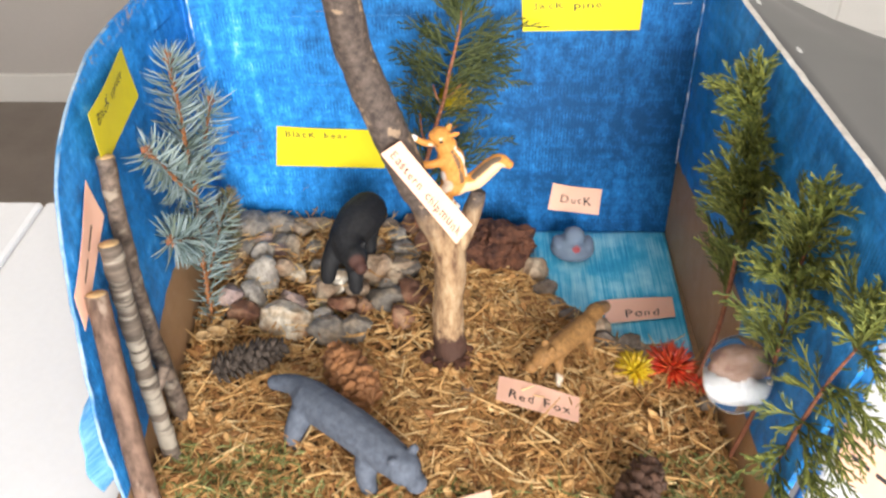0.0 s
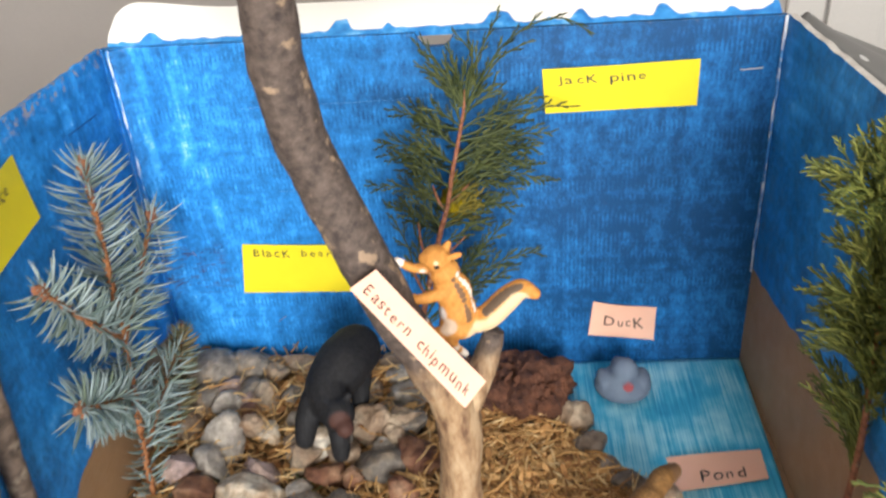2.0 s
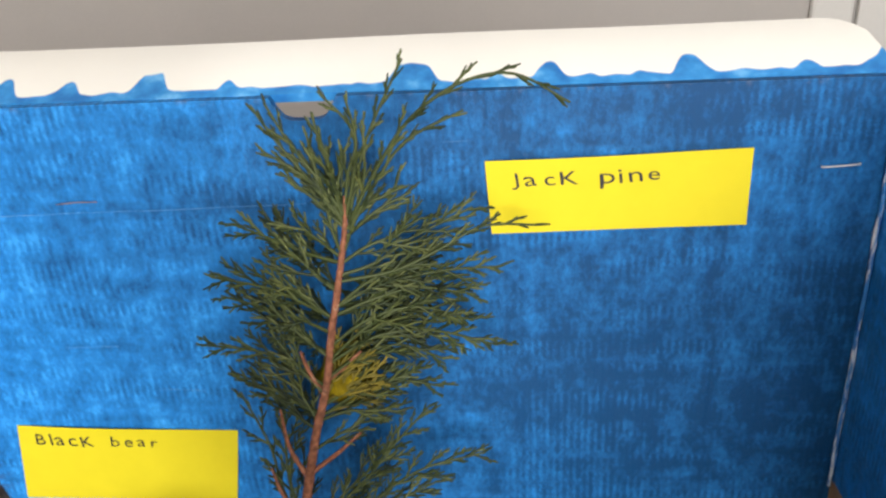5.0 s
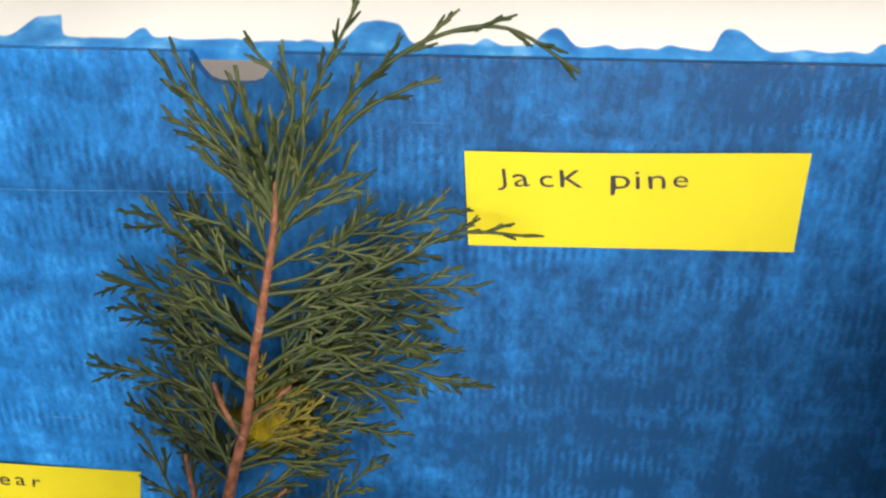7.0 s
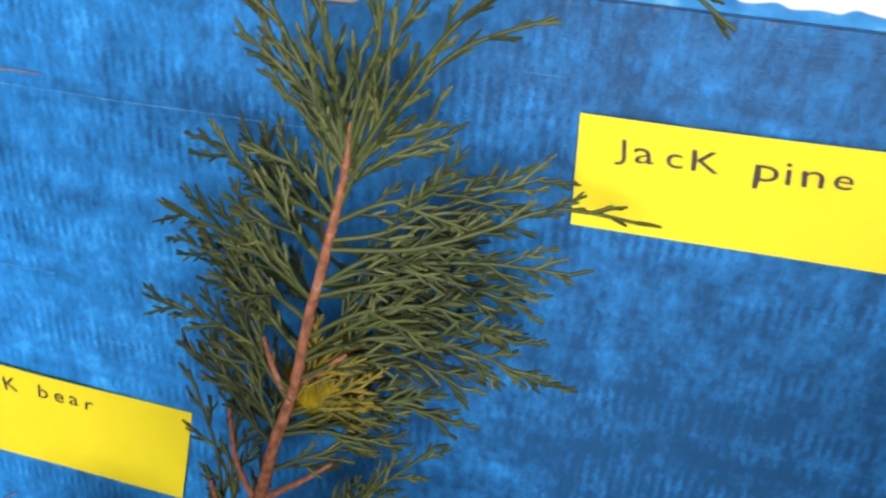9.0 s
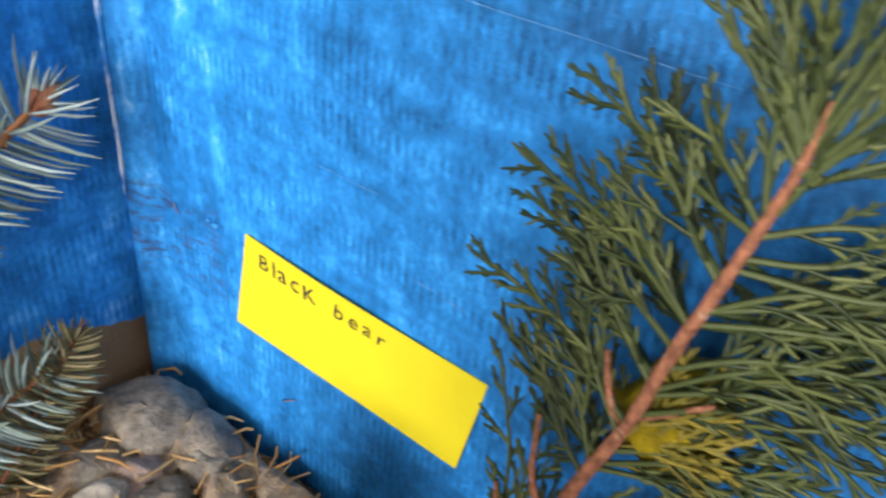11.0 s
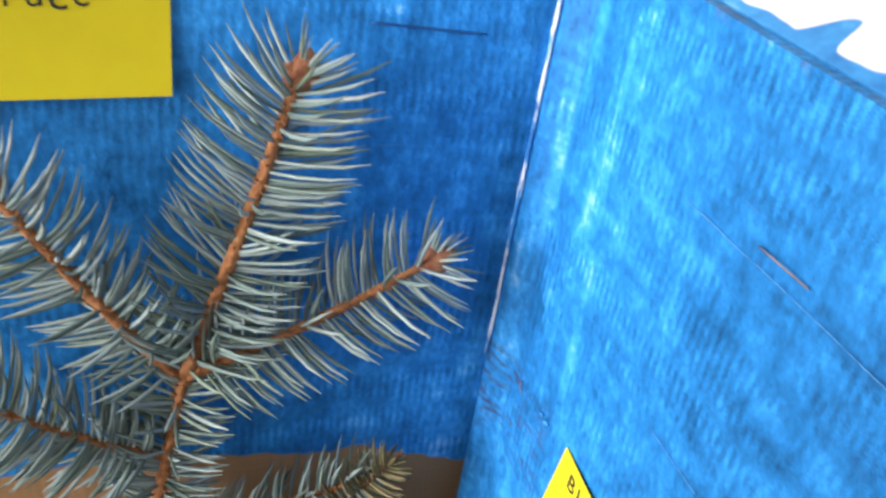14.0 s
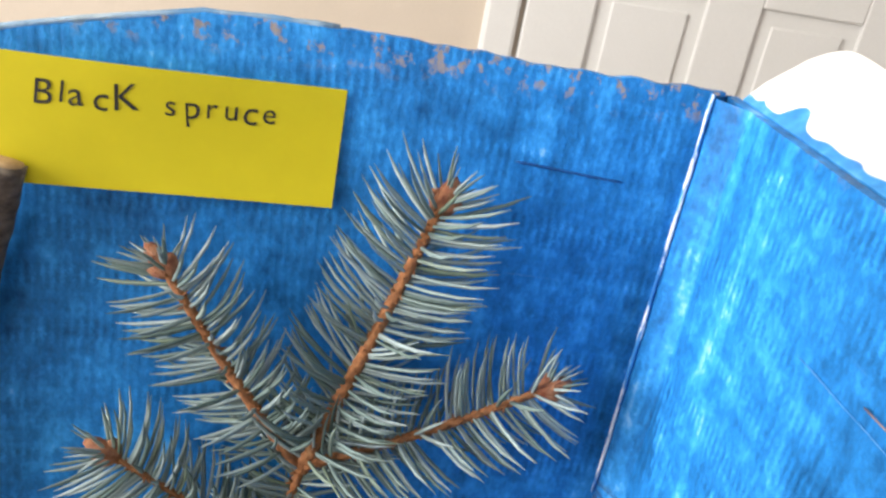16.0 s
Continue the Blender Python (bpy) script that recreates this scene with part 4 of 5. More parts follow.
stone(-0.100, -0.115, 0.012, 0.0178, 0.0108, "white")
stone(-0.069, -0.122, 0.012, 0.0148, 0.0106, "grey")
stone(-0.052, -0.121, 0.012, 0.0096, 0.0106, "grey")
stone(-0.070, -0.082, 0.012, 0.0110, 0.0102, "white")
stone(-0.062, -0.099, 0.012, 0.0108, 0.0079, "rust")
stone(-0.038, -0.094, 0.012, 0.0126, 0.0119, "grey")
stone(-0.042, -0.066, 0.012, 0.0130, 0.0124, "tan")
stone(-0.029, -0.039, 0.012, 0.0106, 0.0128, "pale")
stone(-0.046, -0.039, 0.016, 0.0067, 0.0085, "tan")
stone(-0.040, -0.016, 0.016, 0.0079, 0.0077, "tan")
stone(-0.018, -0.087, 0.012, 0.0108, 0.0120, "rust")
stone(-0.142, -0.037, 0.016, 0.0089, 0.0121, "grey")
stone(-0.140, -0.049, 0.012, 0.0059, 0.0065, "tan")
stone(-0.076, -0.109, 0.012, 0.0071, 0.0059, "pale")
stone(-0.049, -0.102, 0.012, 0.0062, 0.0069, "rust")
stone(-0.073, -0.051, 0.012, 0.0057, 0.0053, "pale")
stone(-0.024, -0.012, 0.016, 0.0080, 0.0099, "rust")
stone(-0.013, -0.030, 0.016, 0.0068, 0.0118, "rust")
stone(-0.087, -0.056, 0.012, 0.0067, 0.0063, "pale")
stone(-0.057, -0.085, 0.012, 0.0082, 0.0081, "tan")
stone(-0.056, -0.064, 0.012, 0.0084, 0.0083, "grey")
stone(-0.069, -0.036, 0.016, 0.0097, 0.0097, "grey")
stone(-0.056, -0.016, 0.016, 0.0099, 0.0099, "tan")
stone(-0.116, -0.037, 0.016, 0.0088, 0.0076, "grey")
stone(-0.082, -0.080, 0.012, 0.0074, 0.0072, "tan")
stone(-0.137, -0.016, 0.016, 0.0091, 0.0079, "grey")
stone(0.057, -0.028, 0.004, 0.0100, 0.0080, "tan", "pond")
stone(0.064, -0.054, 0.004, 0.0100, 0.0080, "tan", "pond")
stone(0.072, -0.072, 0.004, 0.0090, 0.0072, "dull", "pond")
stone(0.079, -0.088, 0.004, 0.0080, 0.0064, "dull", "pond")
stone(0.086, -0.099, 0.004, 0.0090, 0.0072, "dull", "pond")
stone(0.098, -0.111, 0.004, 0.0110, 0.0088, "tan", "pond")
stone(0.103, -0.123, 0.004, 0.0090, 0.0072, "dull", "pond")
stone(0.120, -0.129, 0.004, 0.0100, 0.0080, "dull", "pond")
stone(0.128, -0.132, 0.004, 0.0090, 0.0072, "tan", "pond")
stone(0.111, -0.127, 0.004, 0.0070, 0.0056, "tan", "pond")
stone(0.160, -0.176, 0.004, 0.0070, 0.0056, "dull", "pond")
stone(0.021, -0.169, 0.004, 0.0060, 0.0048, "tan", "pond")
stone(-0.030, 0.003, 0.004, 0.0080, 0.0064, "dull", "pond")
fill = random.Random(21)
for k in range(26):
    px, py = -0.085 + fill.uniform(-0.062, 0.062), -0.066 + fill.uniform(-0.052, 0.050)
    sz = fill.uniform(0.0055, 0.0095)
    stone(round(px, 4), round(py, 4), fill.uniform(0.010, 0.017) + 0.10 * max(0, py + 0.07), sz * fill.uniform(0.9, 1.3), sz, fill.choice(("tan", "grey", "rust", "pale", "mauve", "tan")))
stone(-0.142, -0.022, 0.008, 0.0175, 0.0150, "grey")
stone(-0.152, -0.048, 0.010, 0.0080, 0.0090, "tan")
g = Geo().ball((0.040, -0.034, 0.010), (0.024, 0.024, 0.017), None, 40, 26, 0.45, 1.9, 4.0)
for k in range(150):
    d = Vector((rnd.gauss(0, 1), rnd.gauss(0, 1), abs(rnd.gauss(0.4, 0.8)))).normalized()
    g.ball((0.040 + d.x * 0.023, -0.034 + d.y * 0.022, 0.010 + d.z * 0.017), (rnd.uniform(0.001, 0.004), rnd.uniform(0.001, 0.003), 0.0012), Euler((rnd.uniform(-1, 1), rnd.uniform(-1, 1), rnd.uniform(0, 6))).to_matrix(), 8, 5, 0.4, 2, k)
lump = part("bark_lump", g, LUMP)
fuse = lump.modifiers.new("fuse", "REMESH")
fuse.mode, fuse.voxel_size, fuse.use_smooth_shade = "VOXEL", 0.0007, False
tagged(lump, "red-brown crumbling lump of bark beside the pond", "bark")
g = Geo().ball((0.010, -0.030, 0.008), (0.015, 0.018, 0.012), None, 30, 20, 0.45, 2.2, 9.0)
tagged(part("bark_lump", g, LUMP), "dark red-brown bark lump behind the branch", "bark")


# ---- sticks and the branch ----
def bark_tube(pts, radii, sides=20, n=10, knob=0.08, seed=0.0, wave=60):
    line = curve_points(pts, n)
    t = np.linspace(0, 1, len(line))
    rr = np.interp(t, np.linspace(0, 1, len(radii)), radii)
    g = Geo().tube(line, list(rr), sides)
    for p in g.v:
        near = min(range(len(line)), key=lambda i: (line[i] - p).length_squared)
        off = p - line[near]
        k = noise.fractal(p * wave + Vector((seed, 0, 0)), 0.8, 2.0, 3)
        p += off * (knob * k)
    return g


branch = thing("branch", (0.008, -0.136, 0.0), "curved forked branch standing upright, dark bark above peeled wood", "branch")
trunk_line = [(0.0085, -0.137, -0.001), (0.0075, -0.137, 0.02), (0.007, -0.137, 0.043), (0.008, -0.141, 0.09), (-0.0005, -0.144, 0.118), (-0.0092, -0.1455, 0.138), (-0.0208, -0.1465, 0.1695), (-0.0308, -0.147, 0.1995), (-0.0363, -0.150, 0.2240), (-0.0380, -0.1545, 0.2445), (-0.0362, -0.158, 0.2735), (-0.031, -0.163, 0.3285), (-0.02, -0.162, 0.367)]
under(part("trunk", bark_tube(trunk_line, [0.0112, 0.0098, 0.0090, 0.0093, 0.0094, 0.0094, 0.0091, 0.0089, 0.0088, 0.0087, 0.0085, 0.0083], 28, 12, 0.10, 2.0), LIMB), branch)
under(part("stub", bark_tube([(0.009, -0.140, 0.088), (0.016, -0.138, 0.102), (0.022, -0.136, 0.118), (0.0245, -0.135, 0.127)], [0.0080, 0.0064, 0.0050, 0.0038], 20, 8, 0.14, 5.0), LIMB, None, "short broken side limb"), branch)
g = Geo()
for k in range(26):
    a, r = rnd.uniform(0, 6.28), rnd.uniform(0.008, 0.016)
    g.ball((0.008 + r * math.cos(a), -0.139 + r * math.sin(a) * 0.8, 0.005 + rnd.uniform(0, 0.004)), (rnd.uniform(0.002, 0.0045), rnd.uniform(0.002, 0.004), 0.002), None, 10, 6, 0.4, 2, k)
tagged(part("bark_crumbs", g, LUMP), "dark bark crumbs round the foot of the branch", "bark crumbs", kind="stuff")


def stick(label, pts, radii, bark, seed, knob=0.12, cut=True):
    root = thing("stick", pts[0], label, "stick", "sticks leaning on the side panel")
    under(part("bark", bark_tube(pts, radii, 18, 12, knob, seed, 110), bark), root)
    if cut:
        a, b = Vector(pts[-1]), Vector(pts[-2])
        w = (a - b).normalized()
        g = Geo().tube([a - w * 0.0005, a + w * 0.0006, a + w * 0.0009], [radii[-1] * 0.90, radii[-1] * 0.84, radii[-1] * 0.3], 14)
        under(part("cut_end", g, CUT_WOOD, None, "pale sawn end"), root)
    return root


stick("thin grey stick with a pale cut end leaning on the panel", [(-0.145, -0.195, 0.004), (-0.150, -0.190, 0.045), (-0.156, -0.183, 0.091), (-0.160, -0.172, 0.135), (-0.161, -0.165, 0.166)], [0.0052, 0.0049, 0.0045, 0.0047, 0.0045], STICK_DARK, 1.0)
mid_stick = stick("knobbly grey stick with pale bands leaning on the panel", [(-0.1425, -0.224, 0.004), (-0.1465, -0.218, 0.05), (-0.1505, -0.210, 0.092), (-0.1545, -0.199, 0.138)], [0.0048, 0.0049, 0.0052, 0.0056], STICK_BANDED, 4.0, 0.2)
under(part("side_twig", bark_tube([(-0.148, -0.217, 0.05), (-0.144, -0.213, 0.056), (-0.140, -0.207, 0.063)], [0.004, 0.0036, 0.003], 12, 6, 0.2, 3.0), STICK_DARK), mid_stick)
stick("smooth brown stick with a sawn end leaning on the panel", [(-0.143, -0.262, 0.002), (-0.148, -0.247, 0.06), (-0.1535, -0.226, 0.129)], [0.0066, 0.0058, 0.0053], STICK_BROWN, 7.0, 0.05)


# ---- conifers ----
def needles_along(g, a, b, count, length, flat, droop=0.20, tip=True):
    """Curved needles set all round a twig from a to b, most of them to both sides in the plane across flat."""
    a, b, flat = Vector(a), Vector(b), Vector(flat).normalized()
    ahead = (b - a).normalized()
    side = ahead.cross(flat).normalized()
    flat = side.cross(ahead)
    for k in range(count):
        t = (k + rnd.random()) / count
        p = a.lerp(b, t)
        sgn = 1 if k % 2 else -1
        lean = rnd.gauss(0, 0.55)
        if rnd.random() < 0.10:
            lean = rnd.uniform(-1.5, 1.5)
        out = side * sgn * math.cos(lean) + flat * (math.sin(lean) + 0.18)
        fwd = rnd.uniform(0.2, 0.36) + 0.7 * max(0, t - 0.8) * 4
        way = (out + ahead * fwd).normalized()
        ln = length * rnd.uniform(0.92, 1.18) * (0.72 if t > 0.93 else 1.0)
        bend = (ahead * 0.75 + flat * rnd.uniform(-0.1, 0.3)) * ln * droop
        pts = [p + way * 0.0006, p + way * ln * 0.4 + bend * 0.10, p + way * ln * 0.75 + bend * 0.45, p + way * ln + bend]
        r = 0.00060 * rnd.uniform(0.8, 1.15)
        g.tube(pts, [r * 0.8, r, r * 0.85, r * 0.12], 4, False)
    if tip:
        for k in range(int(14)):
            w = (ahead + (side * rnd.gauss(0, 0.55) + flat * rnd.gauss(0.15, 0.5))).normalized()
            ln = length * rnd.uniform(0.45, 0.75)
            pts = [b + w * 0.0008, b + w * ln * 0.5, b + w * ln + flat * ln * 0.06]
            g.tube(pts, [0.0004, 0.0005, 0.00008], 4, False)


def spruce_twig(root, a, b, r, count, length, flat, buds):
    a, b = Vector(a), Vector(b)
    mid = a.lerp(b, 0.5) + Vector((0, 0, -0.0015))
    line = curve_points([a, mid, b], 12)
    g = Geo().tube(line, [r * (1 - 0.35 * i / len(line)) for i in range(len(line))], 9)
    for i in range(len(line) * 3):
        p = line[i // 3]
        w = Vector((rnd.gauss(0, 1), rnd.gauss(0, 1), rnd.gauss(0, 1))).normalized()
        g.tube([p + w * r * 0.6, p + w * (r + 0.0007)], [0.0005, 0.0002], 4)
    twig = under(part("twig", g, SPRUCE_STEM), root)
    n = Geo()
    count = int(count * 0.78)
    half = count // 2
    needles_along(n, a.lerp(b, 0.04), mid, half, length, flat, tip=False)
    needles_along(n, mid, b, count - half, length, flat, tip=buds)
    nd = part("needles", n, NEEDLE, twig, "blue-grey curved needles")
    if buds:
        g = Geo()
        way = (b - a).normalized()
        rot = way.to_track_quat("Z", "Y").to_matrix()
        g.ball(b + way * 0.0022, (0.0025, 0.0025, 0.0048), rot, 12, 8, 0.2, 3, a.x * 99)
        for sgn in (-1, 1):
            sd = way.cross(Vector(flat)).normalized() * sgn
            g.ball(b + sd * 0.0018, (0.0019, 0.0019, 0.0032), (way + sd * 0.6).to_track_quat("Z", "Y").to_matrix(), 10, 6, 0.2, 3, b.y * 99)
        part("bud", g, BUD, twig, "red-brown buds")
    return twig


spruce = thing("spruce_sprig", (-0.148, -0.116, 0.004), "blue-green spruce sprig standing against the side panel", "sprig")
FLAT = (1.0, -0.25, 0.15)
spruce_twig(spruce, (-0.147, -0.117, 0.002), (-0.151, -0.100, 0.045), 0.0021, 70, 0.0135, FLAT, False)
spruce_twig(spruce, (-0.151, -0.100, 0.045), (-0.1495, -0.091, 0.094), 0.0020, 140, 0.0150, FLAT, False)
spruce_twig(spruce, (-0.1495, -0.091, 0.094), (-0.1570, -0.0652, 0.1703), 0.0021, 250, 0.0195, FLAT, True)
spruce_twig(spruce, (-0.1500, -0.092, 0.095), (-0.1550, -0.1285, 0.1465), 0.0018, 180, 0.0165, FLAT, True)
spruce_twig(spruce, (-0.1490, -0.090, 0.096), (-0.1488, -0.0315, 0.1262), 0.0016, 165, 0.0165, (1.0, -0.5, 0.2), True)
spruce_twig(spruce, (-0.1505, -0.097, 0.068), (-0.1500, -0.1390, 0.0945), 0.0014, 210, 0.0165, (0.8, -0.3, 0.5), True)
spruce_twig(spruce, (-0.1505, -0.101, 0.034), (-0.1500, -0.0420, 0.0505), 0.0013, 140, 0.0140, (1.0, -0.3, 0.3), False)
dry = thing("dry_sprig", (-0.147, -0.070, 0.012), "withered olive-brown sprig standing in the corner", "sprig")
under(part("stem", bark_tube([(-0.148, -0.072, 0.012), (-0.148, -0.055, 0.034), (-0.147, -0.032, 0.062)], [0.0010, 0.0008, 0.0004], 8, 6, 0.1, 2.0, 300), CEDAR_STEM), dry)
n = Geo()
needles_along(n, (-0.148, -0.066, 0.020), (-0.147, -0.036, 0.057), 120, 0.0100, (1.0, -0.3, 0.3), tip=True)
under(part("needles", n, DRY_GREEN, None, "withered olive needles"), dry)


def frond(g, pts, width, flat, dens=1.0, r=0.00052, lean=1.0):
    """A flat spray: an axis with cord-like side shoots on both sides, each with short shoots of its own."""
    line = curve_points(pts, 6)
    flat = Vector(flat).normalized()
    total = sum((line[i + 1] - line[i]).length for i in range(len(line) - 1))
    g.tube(line, [r * (1.15 - 0.5 * i / len(line)) for i in range(len(line))], 5, False)
    run, nxt, sgn = 0.0, total * 0.16, 1
    for i in range(len(line) - 1):
        seg = line[i + 1] - line[i]
        ln, ahead = seg.length, seg.normalized()
        while nxt < run + ln:
            t = nxt / total
            p = line[i] + ahead * (nxt - run)
            side = ahead.cross(flat).normalized() * sgn
            size = width * (0.45 + 0.7 * math.sin(math.pi * min(1, 0.3 + t * 0.68))) * rnd.uniform(0.55, 1.2)
            way = (ahead + side * rnd.uniform(0.34, 0.62) * lean + flat * rnd.gauss(0, 0.22)).normalized()
            q = [p, p + way * size * 0.5, p + way * size + ahead * size * 0.12 + flat * size * rnd.gauss(0.03, 0.08)]
            g.tube(q, [r * 0.85, r * 0.85, r * 0.5], 4, False)
            if size > 0.0045:
                n2 = max(2, int(size / 0.0022))
                for j in range(n2):
                    u = 0.28 + 0.62 * (j + rnd.random() * 0.4) / n2
                    b = q[0].lerp(q[1], u * 2) if u < 0.5 else q[1].lerp(q[2], u * 2 - 1)
                    s2 = way.cross(flat).normalized() * (1 if j % 2 else -1)
                    w2 = (way + s2 * rnd.uniform(0.38, 0.6) * lean + flat * rnd.gauss(0, 0.15)).normalized()
                    l2 = size * rnd.uniform(0.24, 0.42) * (1.2 - u * 0.7)
                    g.tube([b, b + w2 * l2 * 0.55, b + w2 * l2 + way * l2 * 0.12], [r * 0.75, r * 0.78, r * 0.45], 4, False)
            sgn = -sgn
            nxt += 0.0030 / dens * rnd.uniform(0.8, 1.25)
        run += ln


jack = thing("jack_pine_sprig", (-0.012, -0.018, 0.012), "green scaly-leaved sprig with a red stem before the blue panel", "sprig")
stem = [(-0.020, -0.016, 0.012), (-0.0165, -0.019, 0.05), (-0.0085, -0.023, 0.085), (-0.003, -0.0245, 0.107), (0.0015, -0.0245, 0.122), (0.005, -0.0245, 0.140), (0.0085, -0.0245, 0.155), (0.0125, -0.0245, 0.174), (0.0135, -0.0245, 0.184)]
under(part("stem", bark_tube(stem, [0.0019, 0.0017, 0.0014, 0.0012, 0.0011, 0.0009, 0.0004], 12, 8, 0.15, 1.0, 300), CEDAR_STEM), jack)
OUT = (0, -1, 0.05)


def side_stem(*pts):
    under(part("side_stem", bark_tube([(x, -0.0235, z) for x, z in pts], [0.0009, 0.0007, 0.0004], 8, 6, 0.1, 2.0, 300), CEDAR_STEM), jack)


side_stem((-0.0085, 0.086), (-0.013, 0.098), (-0.014, 0.113))
side_stem((-0.0075, 0.088), (0.002, 0.096), (0.010, 0.104))
side_stem((0.0005, 0.118), (-0.003, 0.126), (-0.005, 0.134))
side_stem((0.002, 0.124), (0.008, 0.129), (0.013, 0.134))
side_stem((-0.013, 0.066), (-0.018, 0.080), (-0.020, 0.090))


def spray(name, root, mat, *items):
    for pts, width, dens, flat in items:
        g = Geo()
        frond(g, pts, width, flat, dens)
        under(part(name, g, mat), root)


jr = random.Random(21)


def jack_spray(width, tip_y, *pts, dens=0.95, mat=None, behind=True, lean=1.0):
    """A side spray along places (across, up) that leaves the stem and nears the panel at its tip; a thinner one may
    hang behind, its shade in the colour.
    """
    n = len(pts) - 1
    line = [Vector((x, -0.0245 + (tip_y + 0.0245) * (k / n) ** 1.3, z)) for k, (x, z) in enumerate(pts)]
    g = Geo()
    turn = (jr.gauss(0, 0.2), -1, jr.gauss(0.05, 0.15))
    frond(g, line, width * 0.92, turn, dens, lean=lean)
    under(part("spray", g, mat or CEDAR), jack)
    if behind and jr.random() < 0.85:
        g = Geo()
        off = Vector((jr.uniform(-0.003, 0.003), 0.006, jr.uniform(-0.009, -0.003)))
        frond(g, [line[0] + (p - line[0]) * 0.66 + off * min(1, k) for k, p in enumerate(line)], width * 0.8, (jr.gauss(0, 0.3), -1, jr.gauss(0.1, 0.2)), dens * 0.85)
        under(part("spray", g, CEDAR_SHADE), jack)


# the crown: a dense upright tuft, two long arching shoots and short ones to both sides
jack_spray(0.0075, -0.022, (0.013, 0.175), (0.006, 0.186), (-0.003, 0.199), (-0.009, 0.209), dens=0.9, lean=0.6, behind=False)
jack_spray(0.0070, -0.022, (0.013, 0.178), (0.006, 0.190), (0.000, 0.199), (-0.005, 0.209), dens=0.8, lean=0.6, behind=False)
jack_spray(0.0080, -0.021, (0.013, 0.175), (0.008, 0.182), (0.003, 0.189), (-0.008, 0.196), lean=0.6, behind=False)
jack_spray(0.0070, -0.021, (0.013, 0.174), (0.009, 0.178), (0.004, 0.183), (-0.004, 0.190), lean=0.6, behind=False)
jack_spray(0.0065, -0.023, (0.012, 0.179), (0.010, 0.192), (0.008, 0.201), (0.007, 0.207), dens=0.8, lean=0.6, behind=False)
jack_spray(0.0070, -0.023, (0.013, 0.179), (0.015, 0.190), (0.018, 0.199), (0.016, 0.211), dens=0.7, lean=0.6, behind=False)
jack_spray(0.0060, -0.022, (0.013, 0.177), (0.017, 0.192), (0.017, 0.202), (0.009, 0.212), dens=0.6, lean=0.6, behind=False)
jack_spray(0.0080, -0.020, (0.014, 0.177), (0.017, 0.188), (0.021, 0.200), (0.031, 0.219), dens=0.75, lean=0.6, behind=False)
jack_spray(0.0085, -0.023, (0.014, 0.176), (0.022, 0.190), (0.032, 0.204), (0.045, 0.213), (0.059, 0.215), (0.073, 0.207), dens=0.6, lean=0.6, behind=False)
jack_spray(0.0080, -0.020, (0.014, 0.174), (0.022, 0.187), (0.031, 0.198), (0.046, 0.205), dens=0.7, lean=0.6, behind=False)
jack_spray(0.0085, -0.021, (0.013, 0.174), (0.019, 0.181), (0.026, 0.184), (0.029, 0.191), lean=0.6, behind=False)
jack_spray(0.0090, -0.021, (0.013, 0.172), (0.019, 0.177), (0.024, 0.180), (0.031, 0.183), lean=0.6, behind=False)
jack_spray(0.0085, -0.023, (0.012, 0.177), (0.008, 0.186), (0.006, 0.193), (0.005, 0.201), dens=1.0, lean=0.55)
jack_spray(0.0085, -0.024, (0.012, 0.178), (0.011, 0.187), (0.010, 0.193), (0.009, 0.199), dens=1.0, lean=0.55)
jack_spray(0.0085, -0.024, (0.013, 0.178), (0.012, 0.186), (0.013, 0.191), (0.014, 0.198), dens=1.0, lean=0.55)
jack_spray(0.0080, -0.024, (0.011, 0.166), (0.009, 0.174), (0.008, 0.182), (0.006, 0.190), dens=1.0, lean=0.55)
jack_spray(0.0085, -0.024, (0.012, 0.168), (0.015, 0.176), (0.018, 0.184), (0.020, 0.193), dens=1.1, lean=0.6, behind=False)
# towards the stones
jack_spray(0.0125, -0.012, (0.010, 0.164), (0.002, 0.165), (-0.010, 0.168), (-0.023, 0.171))
jack_spray(0.0110, -0.018, (0.010, 0.166), (0.006, 0.169), (0.001, 0.172), (-0.003, 0.176), behind=False)
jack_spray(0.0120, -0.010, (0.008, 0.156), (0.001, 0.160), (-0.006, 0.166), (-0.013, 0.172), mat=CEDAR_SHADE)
jack_spray(0.0120, -0.020, (0.008, 0.155), (0.003, 0.159), (-0.001, 0.163), (-0.006, 0.167), behind=False)
jack_spray(0.0125, -0.012, (0.006, 0.146), (-0.002, 0.149), (-0.013, 0.152), (-0.032, 0.1535))
jack_spray(0.0120, -0.016, (0.006, 0.146), (0.000, 0.150), (-0.006, 0.154), (-0.012, 0.159))
jack_spray(0.0110, -0.012, (0.005, 0.141), (-0.004, 0.144), (-0.015, 0.1455), (-0.030, 0.147), behind=False)
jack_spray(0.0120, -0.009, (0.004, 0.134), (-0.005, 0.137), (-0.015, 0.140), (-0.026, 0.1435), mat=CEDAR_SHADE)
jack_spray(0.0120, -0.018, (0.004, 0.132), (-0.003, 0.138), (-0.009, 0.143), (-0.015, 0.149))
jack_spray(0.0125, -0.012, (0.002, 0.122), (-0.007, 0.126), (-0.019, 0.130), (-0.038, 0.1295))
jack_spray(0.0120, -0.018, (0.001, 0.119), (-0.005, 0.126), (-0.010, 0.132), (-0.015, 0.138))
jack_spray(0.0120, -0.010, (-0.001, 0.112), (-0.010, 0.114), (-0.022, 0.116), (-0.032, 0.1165))
